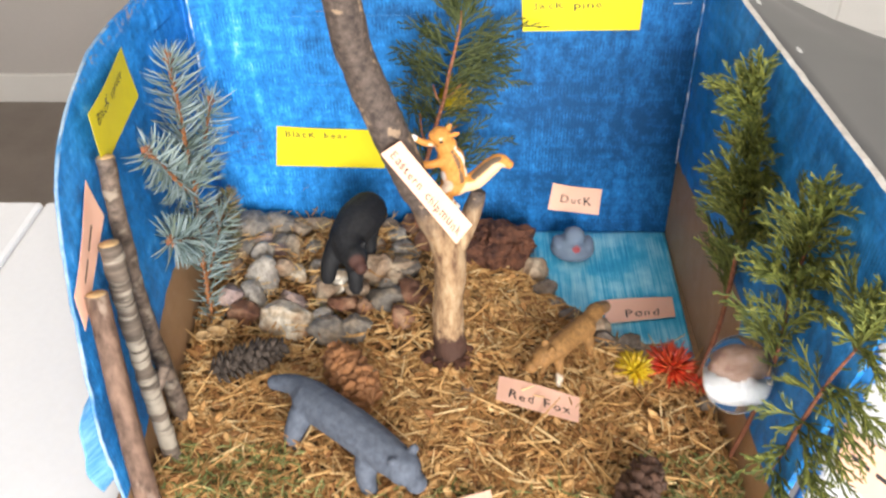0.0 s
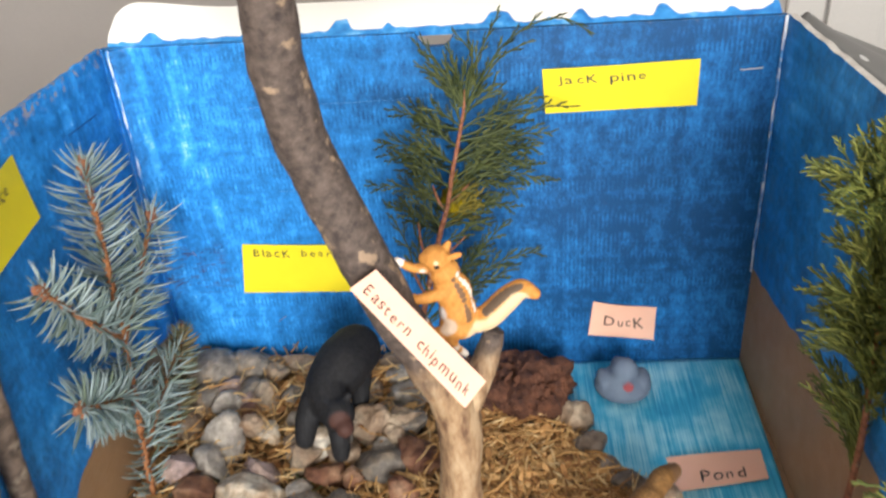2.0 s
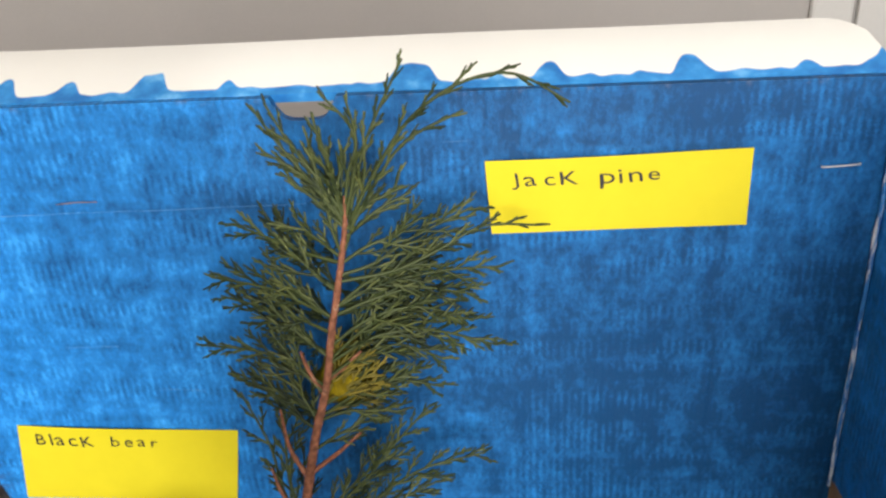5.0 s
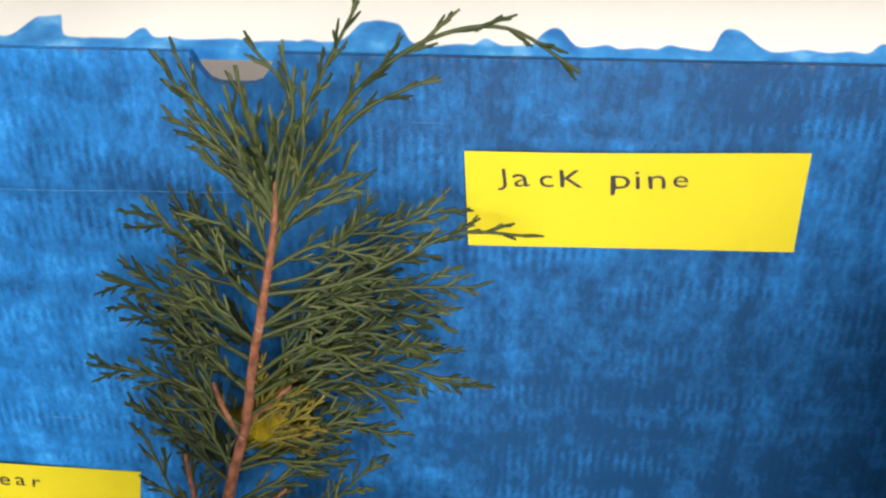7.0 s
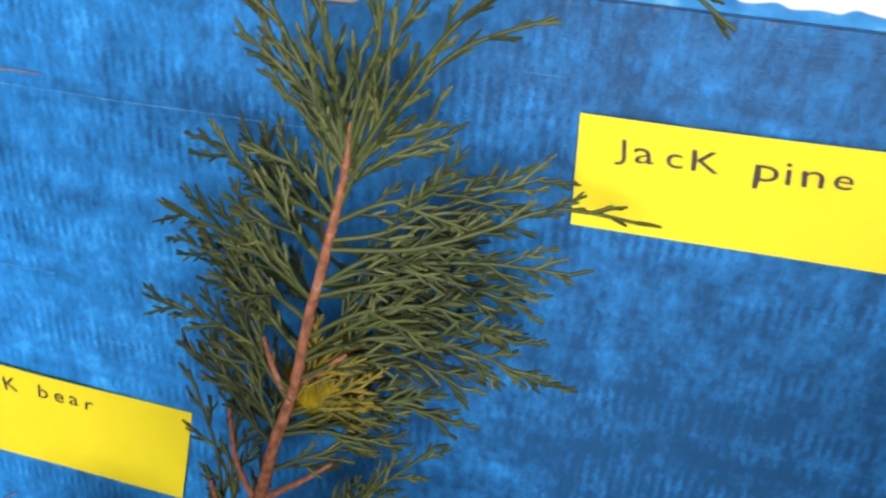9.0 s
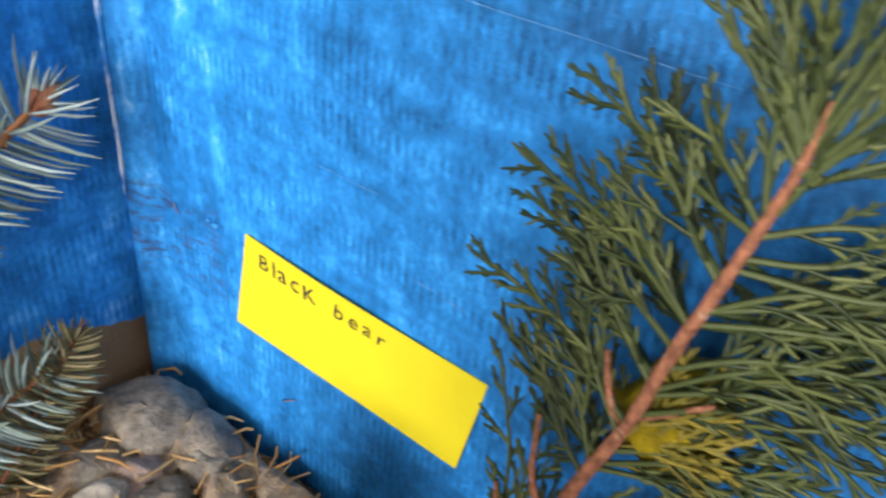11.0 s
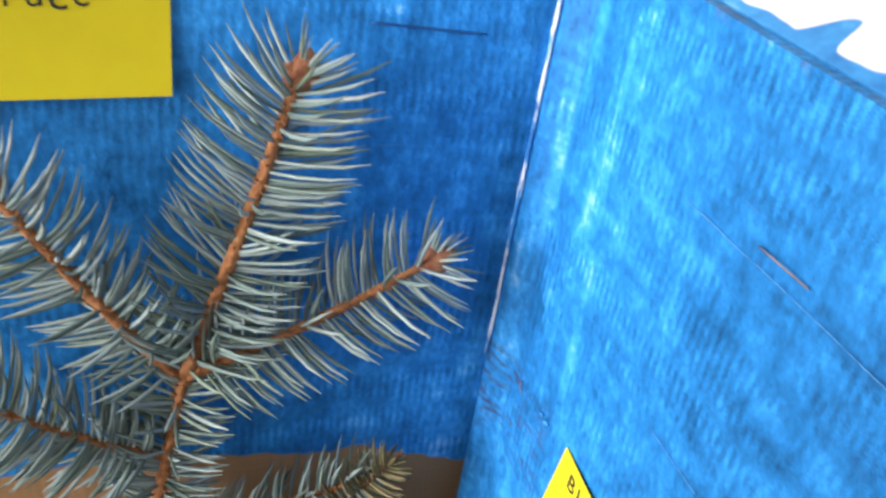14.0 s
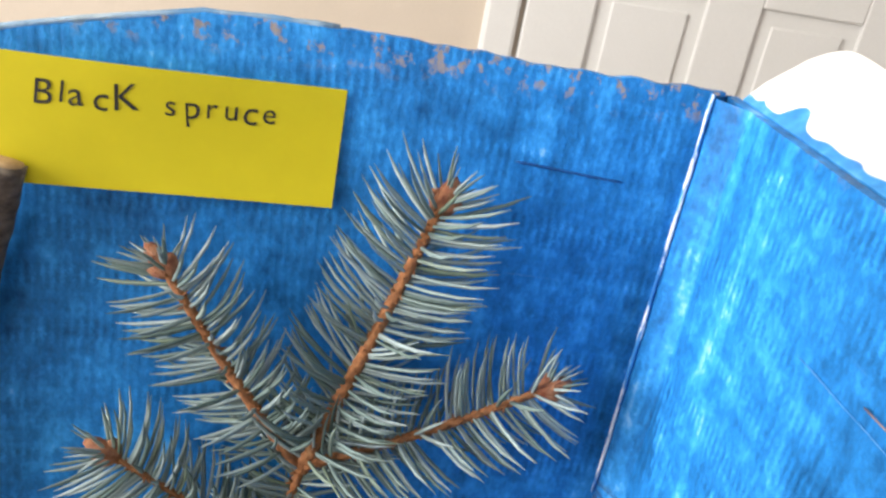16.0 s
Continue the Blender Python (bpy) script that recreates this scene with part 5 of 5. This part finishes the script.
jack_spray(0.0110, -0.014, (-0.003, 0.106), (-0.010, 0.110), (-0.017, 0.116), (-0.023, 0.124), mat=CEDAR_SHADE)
jack_spray(0.0120, -0.018, (-0.002, 0.108), (-0.006, 0.116), (-0.010, 0.122), (-0.013, 0.129))
jack_spray(0.0090, -0.014, (-0.013, 0.066), (-0.018, 0.080), (-0.021, 0.095), (-0.029, 0.113), dens=0.7, behind=False)
jack_spray(0.0115, -0.018, (-0.012, 0.070), (-0.015, 0.084), (-0.015, 0.098), (-0.014, 0.113))
# towards the pond
jack_spray(0.0130, -0.014, (0.010, 0.160), (0.019, 0.162), (0.030, 0.168), (0.047, 0.175))
jack_spray(0.0075, -0.012, (0.010, 0.158), (0.025, 0.160), (0.038, 0.165), (0.050, 0.170), (0.066, 0.168), dens=0.7, lean=0.8)
jack_spray(0.0110, -0.018, (0.011, 0.164), (0.018, 0.168), (0.025, 0.170), (0.033, 0.174), behind=False)
jack_spray(0.0135, -0.013, (0.008, 0.150), (0.020, 0.155), (0.037, 0.157), (0.055, 0.1555))
jack_spray(0.0125, -0.018, (0.008, 0.150), (0.016, 0.156), (0.025, 0.160), (0.036, 0.163))
jack_spray(0.0130, -0.014, (0.007, 0.147), (0.019, 0.151), (0.031, 0.152), (0.047, 0.147))
jack_spray(0.0130, -0.015, (0.005, 0.137), (0.016, 0.144), (0.030, 0.146), (0.046, 0.1385))
jack_spray(0.0135, -0.013, (0.004, 0.131), (0.018, 0.138), (0.034, 0.137), (0.053, 0.1285))
jack_spray(0.0120, -0.018, (0.004, 0.132), (0.013, 0.140), (0.022, 0.145), (0.032, 0.147))
jack_spray(0.0125, -0.018, (0.003, 0.126), (0.014, 0.133), (0.025, 0.134), (0.037, 0.127))
jack_spray(0.0125, -0.016, (0.001, 0.116), (0.010, 0.120), (0.021, 0.121), (0.036, 0.1155))
jack_spray(0.0115, -0.019, (0.000, 0.112), (0.008, 0.117), (0.016, 0.120), (0.027, 0.123))
jack_spray(0.0115, -0.018, (-0.001, 0.110), (0.007, 0.112), (0.014, 0.110), (0.024, 0.108), behind=False)
jack_spray(0.0110, -0.018, (-0.005, 0.098), (0.003, 0.103), (0.010, 0.106), (0.018, 0.114), behind=False)
jack_spray(0.0125, -0.014, (-0.014, 0.055), (-0.003, 0.072), (0.015, 0.090), (0.031, 0.107), behind=False)
jack_spray(0.0110, -0.016, (-0.012, 0.062), (0.002, 0.076), (0.013, 0.087), (0.020, 0.099), behind=False)
jack_spray(0.0125, -0.014, (-0.015, 0.050), (0.005, 0.069), (0.026, 0.084), (0.048, 0.088))
jack_spray(0.0110, -0.015, (-0.015, 0.048), (0.002, 0.060), (0.016, 0.070), (0.032, 0.077), behind=False)
spray("yellowed_spray", jack, CEDAR_OLD,
    ([(.002, -.0235, .120), (.006, -.0225, .128), (.011, -.0215, .135)], .011, 1.6, OUT),
    ([(.001, -.0235, .116), (.008, -.0225, .121), (.016, -.0215, .125)], .011, 1.6, OUT),
    ([(.001, -.0235, .112), (.008, -.0225, .115), (.015, -.0215, .117)], .010, 1.6, OUT),
)
dab = Geo().ball((0.006, -0.0125, 0.1185), (0.0085, 0.0115, 0.0080), None, 26, 18, 0.35, 2.6, 3.0)
tagged(part("glue_dab", dab, GLUE), "yellow-brown lump of glue holding the green sprig to the panel", "glue")


def cedar(label, stem_pts, radii, items, mat=CEDAR_YELLOW):
    root = thing("cedar_sprig", stem_pts[0], label, "sprig", "cedar sprigs by the side panel")
    under(part("stem", bark_tube(stem_pts, radii, 10, 8, 0.12, 3.0, 250), CEDAR_STEM), root)
    spray("spray", root, mat, *items)
    return root


def tips_from(stem_pts, ends, width, drop=0.7, spread=0.55, dens=0.75, seed=1, twins=2):
    """Sprays that leave a stem below their tips; each has shorter ones beside it, so that the sprig is bushy."""
    q = random.Random(seed)
    line = curve_points(stem_pts, 10)
    out = []
    for e in ends:
        e = Vector(e)
        for k in range(1 + twins):
            tip = e + Vector((q.uniform(-0.5, 0.15), q.uniform(-1, 1), q.uniform(-1, 0.6))) * (0.014 if k else 0.0)
            far = min((p - tip).length for p in line)
            want = tip.z - drop * max(far, 0.018)
            root = min(line, key=lambda p: abs(p.z - want) + 0.2 * (p - tip).length)
            d = tip - root
            up = Vector((0, 0, d.length * 0.14))
            flat = Vector((-0.45 + q.gauss(0, spread), -0.8, 0.25 + q.gauss(0, 0.3)))
            out.append(([root, root + d * 0.4 + up, root + d * 0.75 + up * 0.7, tip], width * q.uniform(0.85, 1.2), dens * q.uniform(0.85, 1.15), flat))
    return out


A = [(0.156, -0.158, 0.002), (0.161, -0.161, 0.054), (0.163, -0.156, 0.100), (0.164, -0.144, 0.146), (0.164, -0.128, 0.190)]
A_ENDS = [(0.135, -0.135, 0.190), (0.149, -0.135, 0.192), (0.141, -0.135, 0.144), (0.138, -0.138, 0.137), (0.146, -0.142, 0.107), (0.158, -0.140, 0.100), (0.160, -0.130, 0.190), (0.163, -0.160, 0.169), (0.164, -0.174, 0.155), (0.163, -0.183, 0.132), (0.155, -0.135, 0.163), (0.162, -0.165, 0.123), (0.146, -0.135, 0.163), (0.152, -0.140, 0.124), (0.163, -0.132, 0.203), (0.155, -0.150, 0.145), (0.158, -0.145, 0.178)]
cedar("bushy yellow-green cedar sprig leaning on the blue side panel", A, [0.0016, 0.0014, 0.0011, 0.0006],
    tips_from(A, [(min(0.163, x + 0.010), y, z) for x, y, z in A_ENDS], 0.0125, 0.75, 0.6, 0.85, 3, 5), CEDAR_MIXED)
B = [(0.163, -0.215, 0.002), (0.166, -0.222, 0.05), (0.167, -0.226, 0.095), (0.167, -0.222, 0.135), (0.168, -0.224, 0.170)]
B_ENDS = [(0.169, -0.218, 0.188), (0.169, -0.240, 0.201), (0.169, -0.244, 0.192), (0.168, -0.250, 0.180), (0.159, -0.215, 0.183), (0.152, -0.215, 0.168), (0.147, -0.217, 0.155), (0.144, -0.220, 0.145), (0.149, -0.215, 0.171), (0.145, -0.220, 0.128), (0.157, -0.220, 0.100), (0.163, -0.229, 0.120), (0.168, -0.255, 0.165), (0.170, -0.258, 0.150), (0.150, -0.222, 0.112), (0.166, -0.217, 0.172), (0.160, -0.210, 0.150), (0.162, -0.235, 0.140)]
cedar("open green cedar sprig with thin brown twigs by the panel", B, [0.0014, 0.0012, 0.0009, 0.0006],
    tips_from(B, [(min(0.168, x + 0.004), y, z) for x, y, z in B_ENDS], 0.0125, 0.9, 0.4, 0.66, 8, 2), CEDAR_MIXED)
C = [(0.168, -0.246, 0.002), (0.170, -0.254, 0.05), (0.170, -0.262, 0.09), (0.171, -0.270, 0.125), (0.173, -0.277, 0.150)]
C_ENDS = [(0.175, -0.275, 0.148), (0.174, -0.285, 0.174), (0.174, -0.280, 0.186), (0.169, -0.264, 0.174), (0.173, -0.270, 0.177), (0.168, -0.268, 0.153), (0.177, -0.295, 0.150), (0.180, -0.300, 0.125), (0.162, -0.257, 0.110), (0.162, -0.262, 0.070), (0.168, -0.272, 0.047), (0.171, -0.284, 0.086), (0.178, -0.300, 0.071), (0.178, -0.298, 0.094), (0.160, -0.266, 0.058), (0.162, -0.268, 0.091), (0.180, -0.300, 0.106), (0.172, -0.285, 0.121)]
cedar("drooping green cedar sprig at the front of the panel", C, [0.0014, 0.0012, 0.0009, 0.0006],
    tips_from(C, C_ENDS, 0.0120, 0.1, 0.5, 0.75, 5, 2), CEDAR_MIXED)


# ---- cones ----
def pine_cone(label, a, b, r, scale_mat, count, seed):
    a, b = Vector(a), Vector(b)
    root = thing("pine_cone", tuple(a), label, "pine cone", "cones on the dry grass")
    ahead = (b - a).normalized()
    rot = ahead.to_track_quat("Z", "Y").to_matrix()
    ln = (b - a).length
    under(part("core", Geo().ball(a.lerp(b, 0.5), (r * 0.62, r * 0.62, ln * 0.5), rot, 16, 12, 0.1, 4, seed), scale_mat), root)

    def sc(s, v):
        x = (s - 0.5) * 2
        w = 0.32 + 0.68 * math.sin(min(1, v * 1.15) * math.pi * 0.62)
        return (x * w * 0.5 * (1 - 0.25 * max(0, v - 0.8) * 5 * x * x), 0.16 * x * x - 0.12 * v + (0.16 if v > 0.85 and abs(x) < 0.5 else 0), v)

    me = Geo().grid(sc, 6, 6, (0, -0.10, 0)).mesh("scale", scale_mat)
    q = random.Random(seed)
    for k in range(count):
        t = (k + 0.5) / count
        ang = k * 2.39996
        prof = math.sin(math.pi * (0.12 + 0.80 * t)) ** 0.7
        out = rot @ Vector((math.cos(ang), math.sin(ang), 0))
        p = a.lerp(b, 0.03 + 0.88 * t) + out * r * 0.42 * prof
        way = (out * (1.0 - 0.25 * t) + ahead * (0.42 + 0.6 * t) + Vector((q.gauss(0, 1), q.gauss(0, 1), q.gauss(0, 1))) * 0.13).normalized()
        side = ahead.cross(way).normalized()
        size = r * (0.55 + 0.42 * prof) * q.uniform(0.78, 1.18) * min(1.0, (85 / count) ** 0.5)
        m = Matrix((side, -way.cross(side) * -1, way)).transposed().to_4x4()
        ob = new("scale", me)
        ob.matrix_basis = Matrix.Translation(p) @ m @ Matrix.Diagonal((size * 0.8, size, size, 1))
        under(ob, root)
    return root


pine_cone("slim dark grey spruce cone lying on the litter", (-0.136, -0.165, 0.016), (-0.092, -0.146, 0.019), 0.0085, CONE_DARK, 80, 3)
pine_cone("open red-brown pine cone lying on the litter", (-0.036, -0.190, 0.016), (-0.063, -0.150, 0.020), 0.0122, CONE_RED, 125, 5)
pine_cone("dark brown pine cone lying at the front of the box", (0.100, -0.270, 0.014), (0.117, -0.228, 0.016), 0.0098, CONE_BROWN, 78, 9)


# ---- plastic plant and clear ornament ----
def tuft(root, c, r, count, mat, seed, name):
    q, g = random.Random(seed), Geo()
    c = Vector(c)
    g.ball(c, (r * 0.35, r * 0.35, r * 0.3), None, 10, 6)
    for k in range(count):
        w = Vector((q.gauss(0, 1), q.gauss(0, 1), abs(q.gauss(0.3, 0.8)))).normalized()
        ln = r * q.uniform(0.75, 1.15)
        g.tube([c, c + w * ln * 0.6, c + w * ln + Vector((0, 0, q.uniform(-0.001, 0.001)))], [0.0010, 0.0008, 0.0002], 5)
    return under(part(name, g, mat), root)


plant = thing("plastic_plant", (0.134, -0.152, 0.004), "spiky red and yellow plastic plant standing by the pond", "plastic plant")
tuft(plant, (0.143, -0.149, 0.008), 0.0165, 190, RED_PLASTIC, 2, "red_tuft")
tuft(plant, (0.158, -0.162, 0.006), 0.009, 60, RED_PLASTIC, 6, "red_tuft")
tuft(plant, (0.121, -0.151, 0.007), 0.0130, 130, YELLOW_PLASTIC, 4, "yellow_tuft")

globe = thing("clear_ornament", (0.152, -0.236, 0.07), "clear plastic dome with a white underside held among cedar twigs", "ornament")
gw = Vector((-0.28, -0.68, 0.62)).normalized()
grot = gw.to_track_quat("Z", "Y").to_matrix()
gc = Vector((0.1505, -0.228, 0.084))
under(part("dome", Geo().ball(gc, (0.0165, 0.0195, 0.014), grot, 36, 20), GLASS, None, "clear shiny plastic dome"), globe)
under(part("white_base", Geo().ball(gc + Vector((0.0, 0.003, -0.009)), (0.0135, 0.009, 0.0075), None, 30, 16), WHITE_PLASTIC, None, "white plastic underside"), globe)
under(part("filling", Geo().ball(gc + Vector((0.0, 0.004, 0.0035)), (0.0125, 0.006, 0.009), None, 24, 16, 0.3, 2, 3), BROWN_FILL, None, "mottled brown filling"), globe)
under(part("tail", Geo().tube(curve_points([tuple(gc + Vector((0.008, 0.006, 0.0))), (0.166, -0.224, 0.082), (0.175, -0.226, 0.078)], 6), [0.009, 0.0085, 0.008, 0.007, 0.0065, 0.006, 0.006, 0.0055, 0.0055, 0.005, 0.005, 0.0045, 0.004], 18), GLASS, None, "clear tapering stem"), globe)
under(part("hanger", Geo().tube([(0.1745, -0.226, 0.079), (0.169, -0.213, 0.095)], 0.0008, 6), CEDAR_STEM), globe)


# ---- animal figures, each one plain moulded shape ----
def figure(name, label, blobs, limbs, mat, voxel=0.0009, size=1.0, about=(0, 0, 0)):
    g = Geo()
    for c, r, *turn in blobs:
        g.ball(c, r if hasattr(r, "__len__") else (r, r, r), Euler([radians(a) for a in turn[0]]).to_matrix() if turn else None, 20, 14)
    for pts, radii in limbs:
        line = curve_points(pts, 6)
        rr = np.interp(np.linspace(0, 1, len(line)), np.linspace(0, 1, len(radii)), radii)
        g.tube(line, list(rr), 12)
        g.ball(line[0], (rr[0],) * 3, None, 12, 8), g.ball(line[-1], (rr[-1],) * 3, None, 12, 8)
    for p in g.v:
        p[:] = Vector(about) + (p - Vector(about)) * size
    ob = part(name, g, mat)
    m = ob.modifiers.new("fuse", "REMESH")
    m.mode, m.voxel_size, m.use_smooth_shade = "VOXEL", voxel, True
    s = ob.modifiers.new("soften", "SMOOTH")
    s.factor, s.iterations = 0.5, 9
    return tagged(ob, label, "toy animal")


figure("toy_bear", "black toy bear with a brown muzzle climbing down stones", [
    ((-0.0560, -0.094, 0.051), (0.0100, 0.010, 0.010)), ((-0.0510, -0.103, 0.048), (0.0055, 0.006, 0.0055)), ((-0.0495, -0.089, 0.0600), 0.0026), ((-0.0625, -0.089, 0.0605), 0.0026),
], [
    ([(-0.0515, -0.044, 0.058), (-0.0575, -0.060, 0.059), (-0.0640, -0.076, 0.055), (-0.0600, -0.090, 0.051)], [0.0165, 0.0175, 0.0145, 0.0105]),
    ([(-0.0720, -0.080, 0.050), (-0.0770, -0.087, 0.040), (-0.0795, -0.091, 0.028)], [0.009, 0.0075, 0.006]),
    ([(-0.0600, -0.086, 0.046), (-0.0570, -0.095, 0.036), (-0.0570, -0.099, 0.024)], [0.008, 0.0065, 0.0055]),
    ([(-0.0500, -0.045, 0.048), (-0.0510, -0.046, 0.035), (-0.0520, -0.049, 0.022)], [0.009, 0.007, 0.006]),
    ([(-0.0640, -0.048, 0.048), (-0.0660, -0.050, 0.034), (-0.0670, -0.054, 0.022)], [0.010, 0.008, 0.006]),
], BEAR, 0.0009, 0.84, (-0.0415, -0.088, 0.030))
figure("toy_wolverine", "grey-blue long-tailed toy animal walking over the dry grass", [
    ((-0.0135, -0.2400, 0.0240), (0.0095, 0.0095, 0.0090)), ((-0.0065, -0.2465, 0.0200), (0.0060, 0.0062, 0.0052)),
    ((-0.0080, -0.2335, 0.0315), 0.0028), ((-0.0185, -0.2430, 0.0320), 0.0028),
], [
    ([(-0.0690, -0.1940, 0.0240), (-0.0520, -0.2080, 0.0255), (-0.0360, -0.2210, 0.0255), (-0.0220, -0.2330, 0.0250), (-0.0135, -0.2400, 0.0240)], [0.0115, 0.0116, 0.0114, 0.0104, 0.0090]),
    ([(-0.0720, -0.1900, 0.0260), (-0.0820, -0.1830, 0.0250), (-0.0930, -0.1790, 0.0220)], [0.0085, 0.0062, 0.0046]),
    ([(-0.0740, -0.2020, 0.0200), (-0.0780, -0.2080, 0.0120), (-0.0790, -0.2110, 0.0055)], [0.0075, 0.0058, 0.0048]),
    ([(-0.0580, -0.1930, 0.0180), (-0.0560, -0.1910, 0.0110), (-0.0560, -0.1920, 0.0055)], [0.0070, 0.0058, 0.0048]),
    ([(-0.0340, -0.2330, 0.0180), (-0.0340, -0.2380, 0.0110), (-0.0320, -0.2410, 0.0055)], [0.0068, 0.0055, 0.0046]),
    ([(-0.0230, -0.2240, 0.0180), (-0.0190, -0.2220, 0.0110), (-0.0160, -0.2230, 0.0055)], [0.0065, 0.0055, 0.0046]),
], PORC)
figure("toy_fox", "small tan toy fox with pale legs stepping on a note", [
    ((0.0640, -0.1540, 0.0210), (0.0066, 0.0064, 0.0060)), ((0.0570, -0.1590, 0.0175), (0.0042, 0.0042, 0.0038)), ((0.0650, -0.1490, 0.0275), (0.0022, 0.0018, 0.0034)), ((0.0690, -0.1555, 0.0275), (0.0022, 0.0018, 0.0034)),
], [
    ([(0.0910, -0.1280, 0.0220), (0.0815, -0.1380, 0.0225), (0.0730, -0.1470, 0.0220), (0.0650, -0.1535, 0.0212)], [0.0078, 0.0072, 0.0076, 0.0062]),
    ([(0.0930, -0.1250, 0.0240), (0.0990, -0.1160, 0.0240), (0.1060, -0.1080, 0.0210)], [0.0050, 0.0058, 0.0040]),
    ([(0.0740, -0.1520, 0.0170), (0.0745, -0.1570, 0.0110), (0.0740, -0.1640, 0.0085)], [0.0036, 0.0027, 0.0024]),
    ([(0.0680, -0.1480, 0.0170), (0.0660, -0.1500, 0.0110), (0.0640, -0.1540, 0.0075)], [0.0036, 0.0027, 0.0022]),
    ([(0.0930, -0.1330, 0.0170), (0.0950, -0.1350, 0.0100), (0.0950, -0.1370, 0.0045)], [0.0042, 0.0028, 0.0024]),
    ([(0.0860, -0.1260, 0.0170), (0.0840, -0.1260, 0.0100), (0.0840, -0.1280, 0.0045)], [0.0042, 0.0028, 0.0024]),
], FOX, 0.0007)
figure("toy_duck", "grey-blue rubber duck with a red bill on the painted pond", [
    ((0.0930, -0.0290, 0.0075), (0.0160, 0.0150, 0.0068)), ((0.0930, -0.0290, 0.0115), (0.0125, 0.0115, 0.0058)), ((0.0935, -0.0300, 0.0185), (0.0075, 0.0072, 0.0072)),
    ((0.0945, -0.0378, 0.0150), (0.0032, 0.0028, 0.0016)), ((0.0925, -0.0170, 0.0120), (0.005, 0.005, 0.004)), ((0.0820, -0.0290, 0.0120), (0.004, 0.008, 0.004)), ((0.1040, -0.0290, 0.0120), (0.004, 0.008, 0.004)),
], [], DUCK, 0.0007)
figure("toy_chipmunk", "orange and white toy chipmunk with dark stripes climbing the branch", [
    ((0.0048, -0.1405, 0.1648), (0.0056, 0.0056, 0.0048), (0, 15, 0)), ((0.0008, -0.1408, 0.1652), (0.0026, 0.0030, 0.0024)),
    ((0.0090, -0.1385, 0.1688), (0.0015, 0.0012, 0.0024), (0, 20, 0)), ((0.0118, -0.1425, 0.1668), (0.0030, 0.0011, 0.0015), (0, -18, 0)),
    ((0.0074, -0.1400, 0.1585), (0.0058, 0.0055, 0.0060)), ((0.0098, -0.1400, 0.1500), (0.0074, 0.0064, 0.0088), (0, -14, 0)), ((0.0112, -0.1400, 0.1415), (0.0072, 0.0068, 0.0085)), ((0.0115, -0.1400, 0.1350), (0.0078, 0.0070, 0.0062)),
], [
    ([(0.0020, -0.1380, 0.1592), (-0.0045, -0.1390, 0.1600), (-0.0098, -0.1400, 0.1637)], [0.0024, 0.0018, 0.0017]),
    ([(0.0055, -0.1440, 0.1515), (-0.0035, -0.1440, 0.1492), (-0.0095, -0.1425, 0.1528)], [0.0026, 0.0020, 0.0018]),
    ([(0.0080, -0.1440, 0.1345), (0.0015, -0.1450, 0.1335), (-0.0015, -0.1445, 0.1398)], [0.0034, 0.0026, 0.0018]),
    ([(0.0075, -0.1440, 0.1315), (0.0100, -0.1445, 0.1270), (0.0135, -0.1440, 0.1232)], [0.0026, 0.0017, 0.0014]),
    ([(0.0140, -0.1395, 0.1335), (0.0225, -0.1390, 0.1370), (0.0300, -0.1385, 0.1445), (0.0355, -0.1380, 0.1485), (0.0405, -0.1380, 0.1462)], [0.0040, 0.0052, 0.0050, 0.0040, 0.0024]),
], CHIPMUNK, 0.0005)
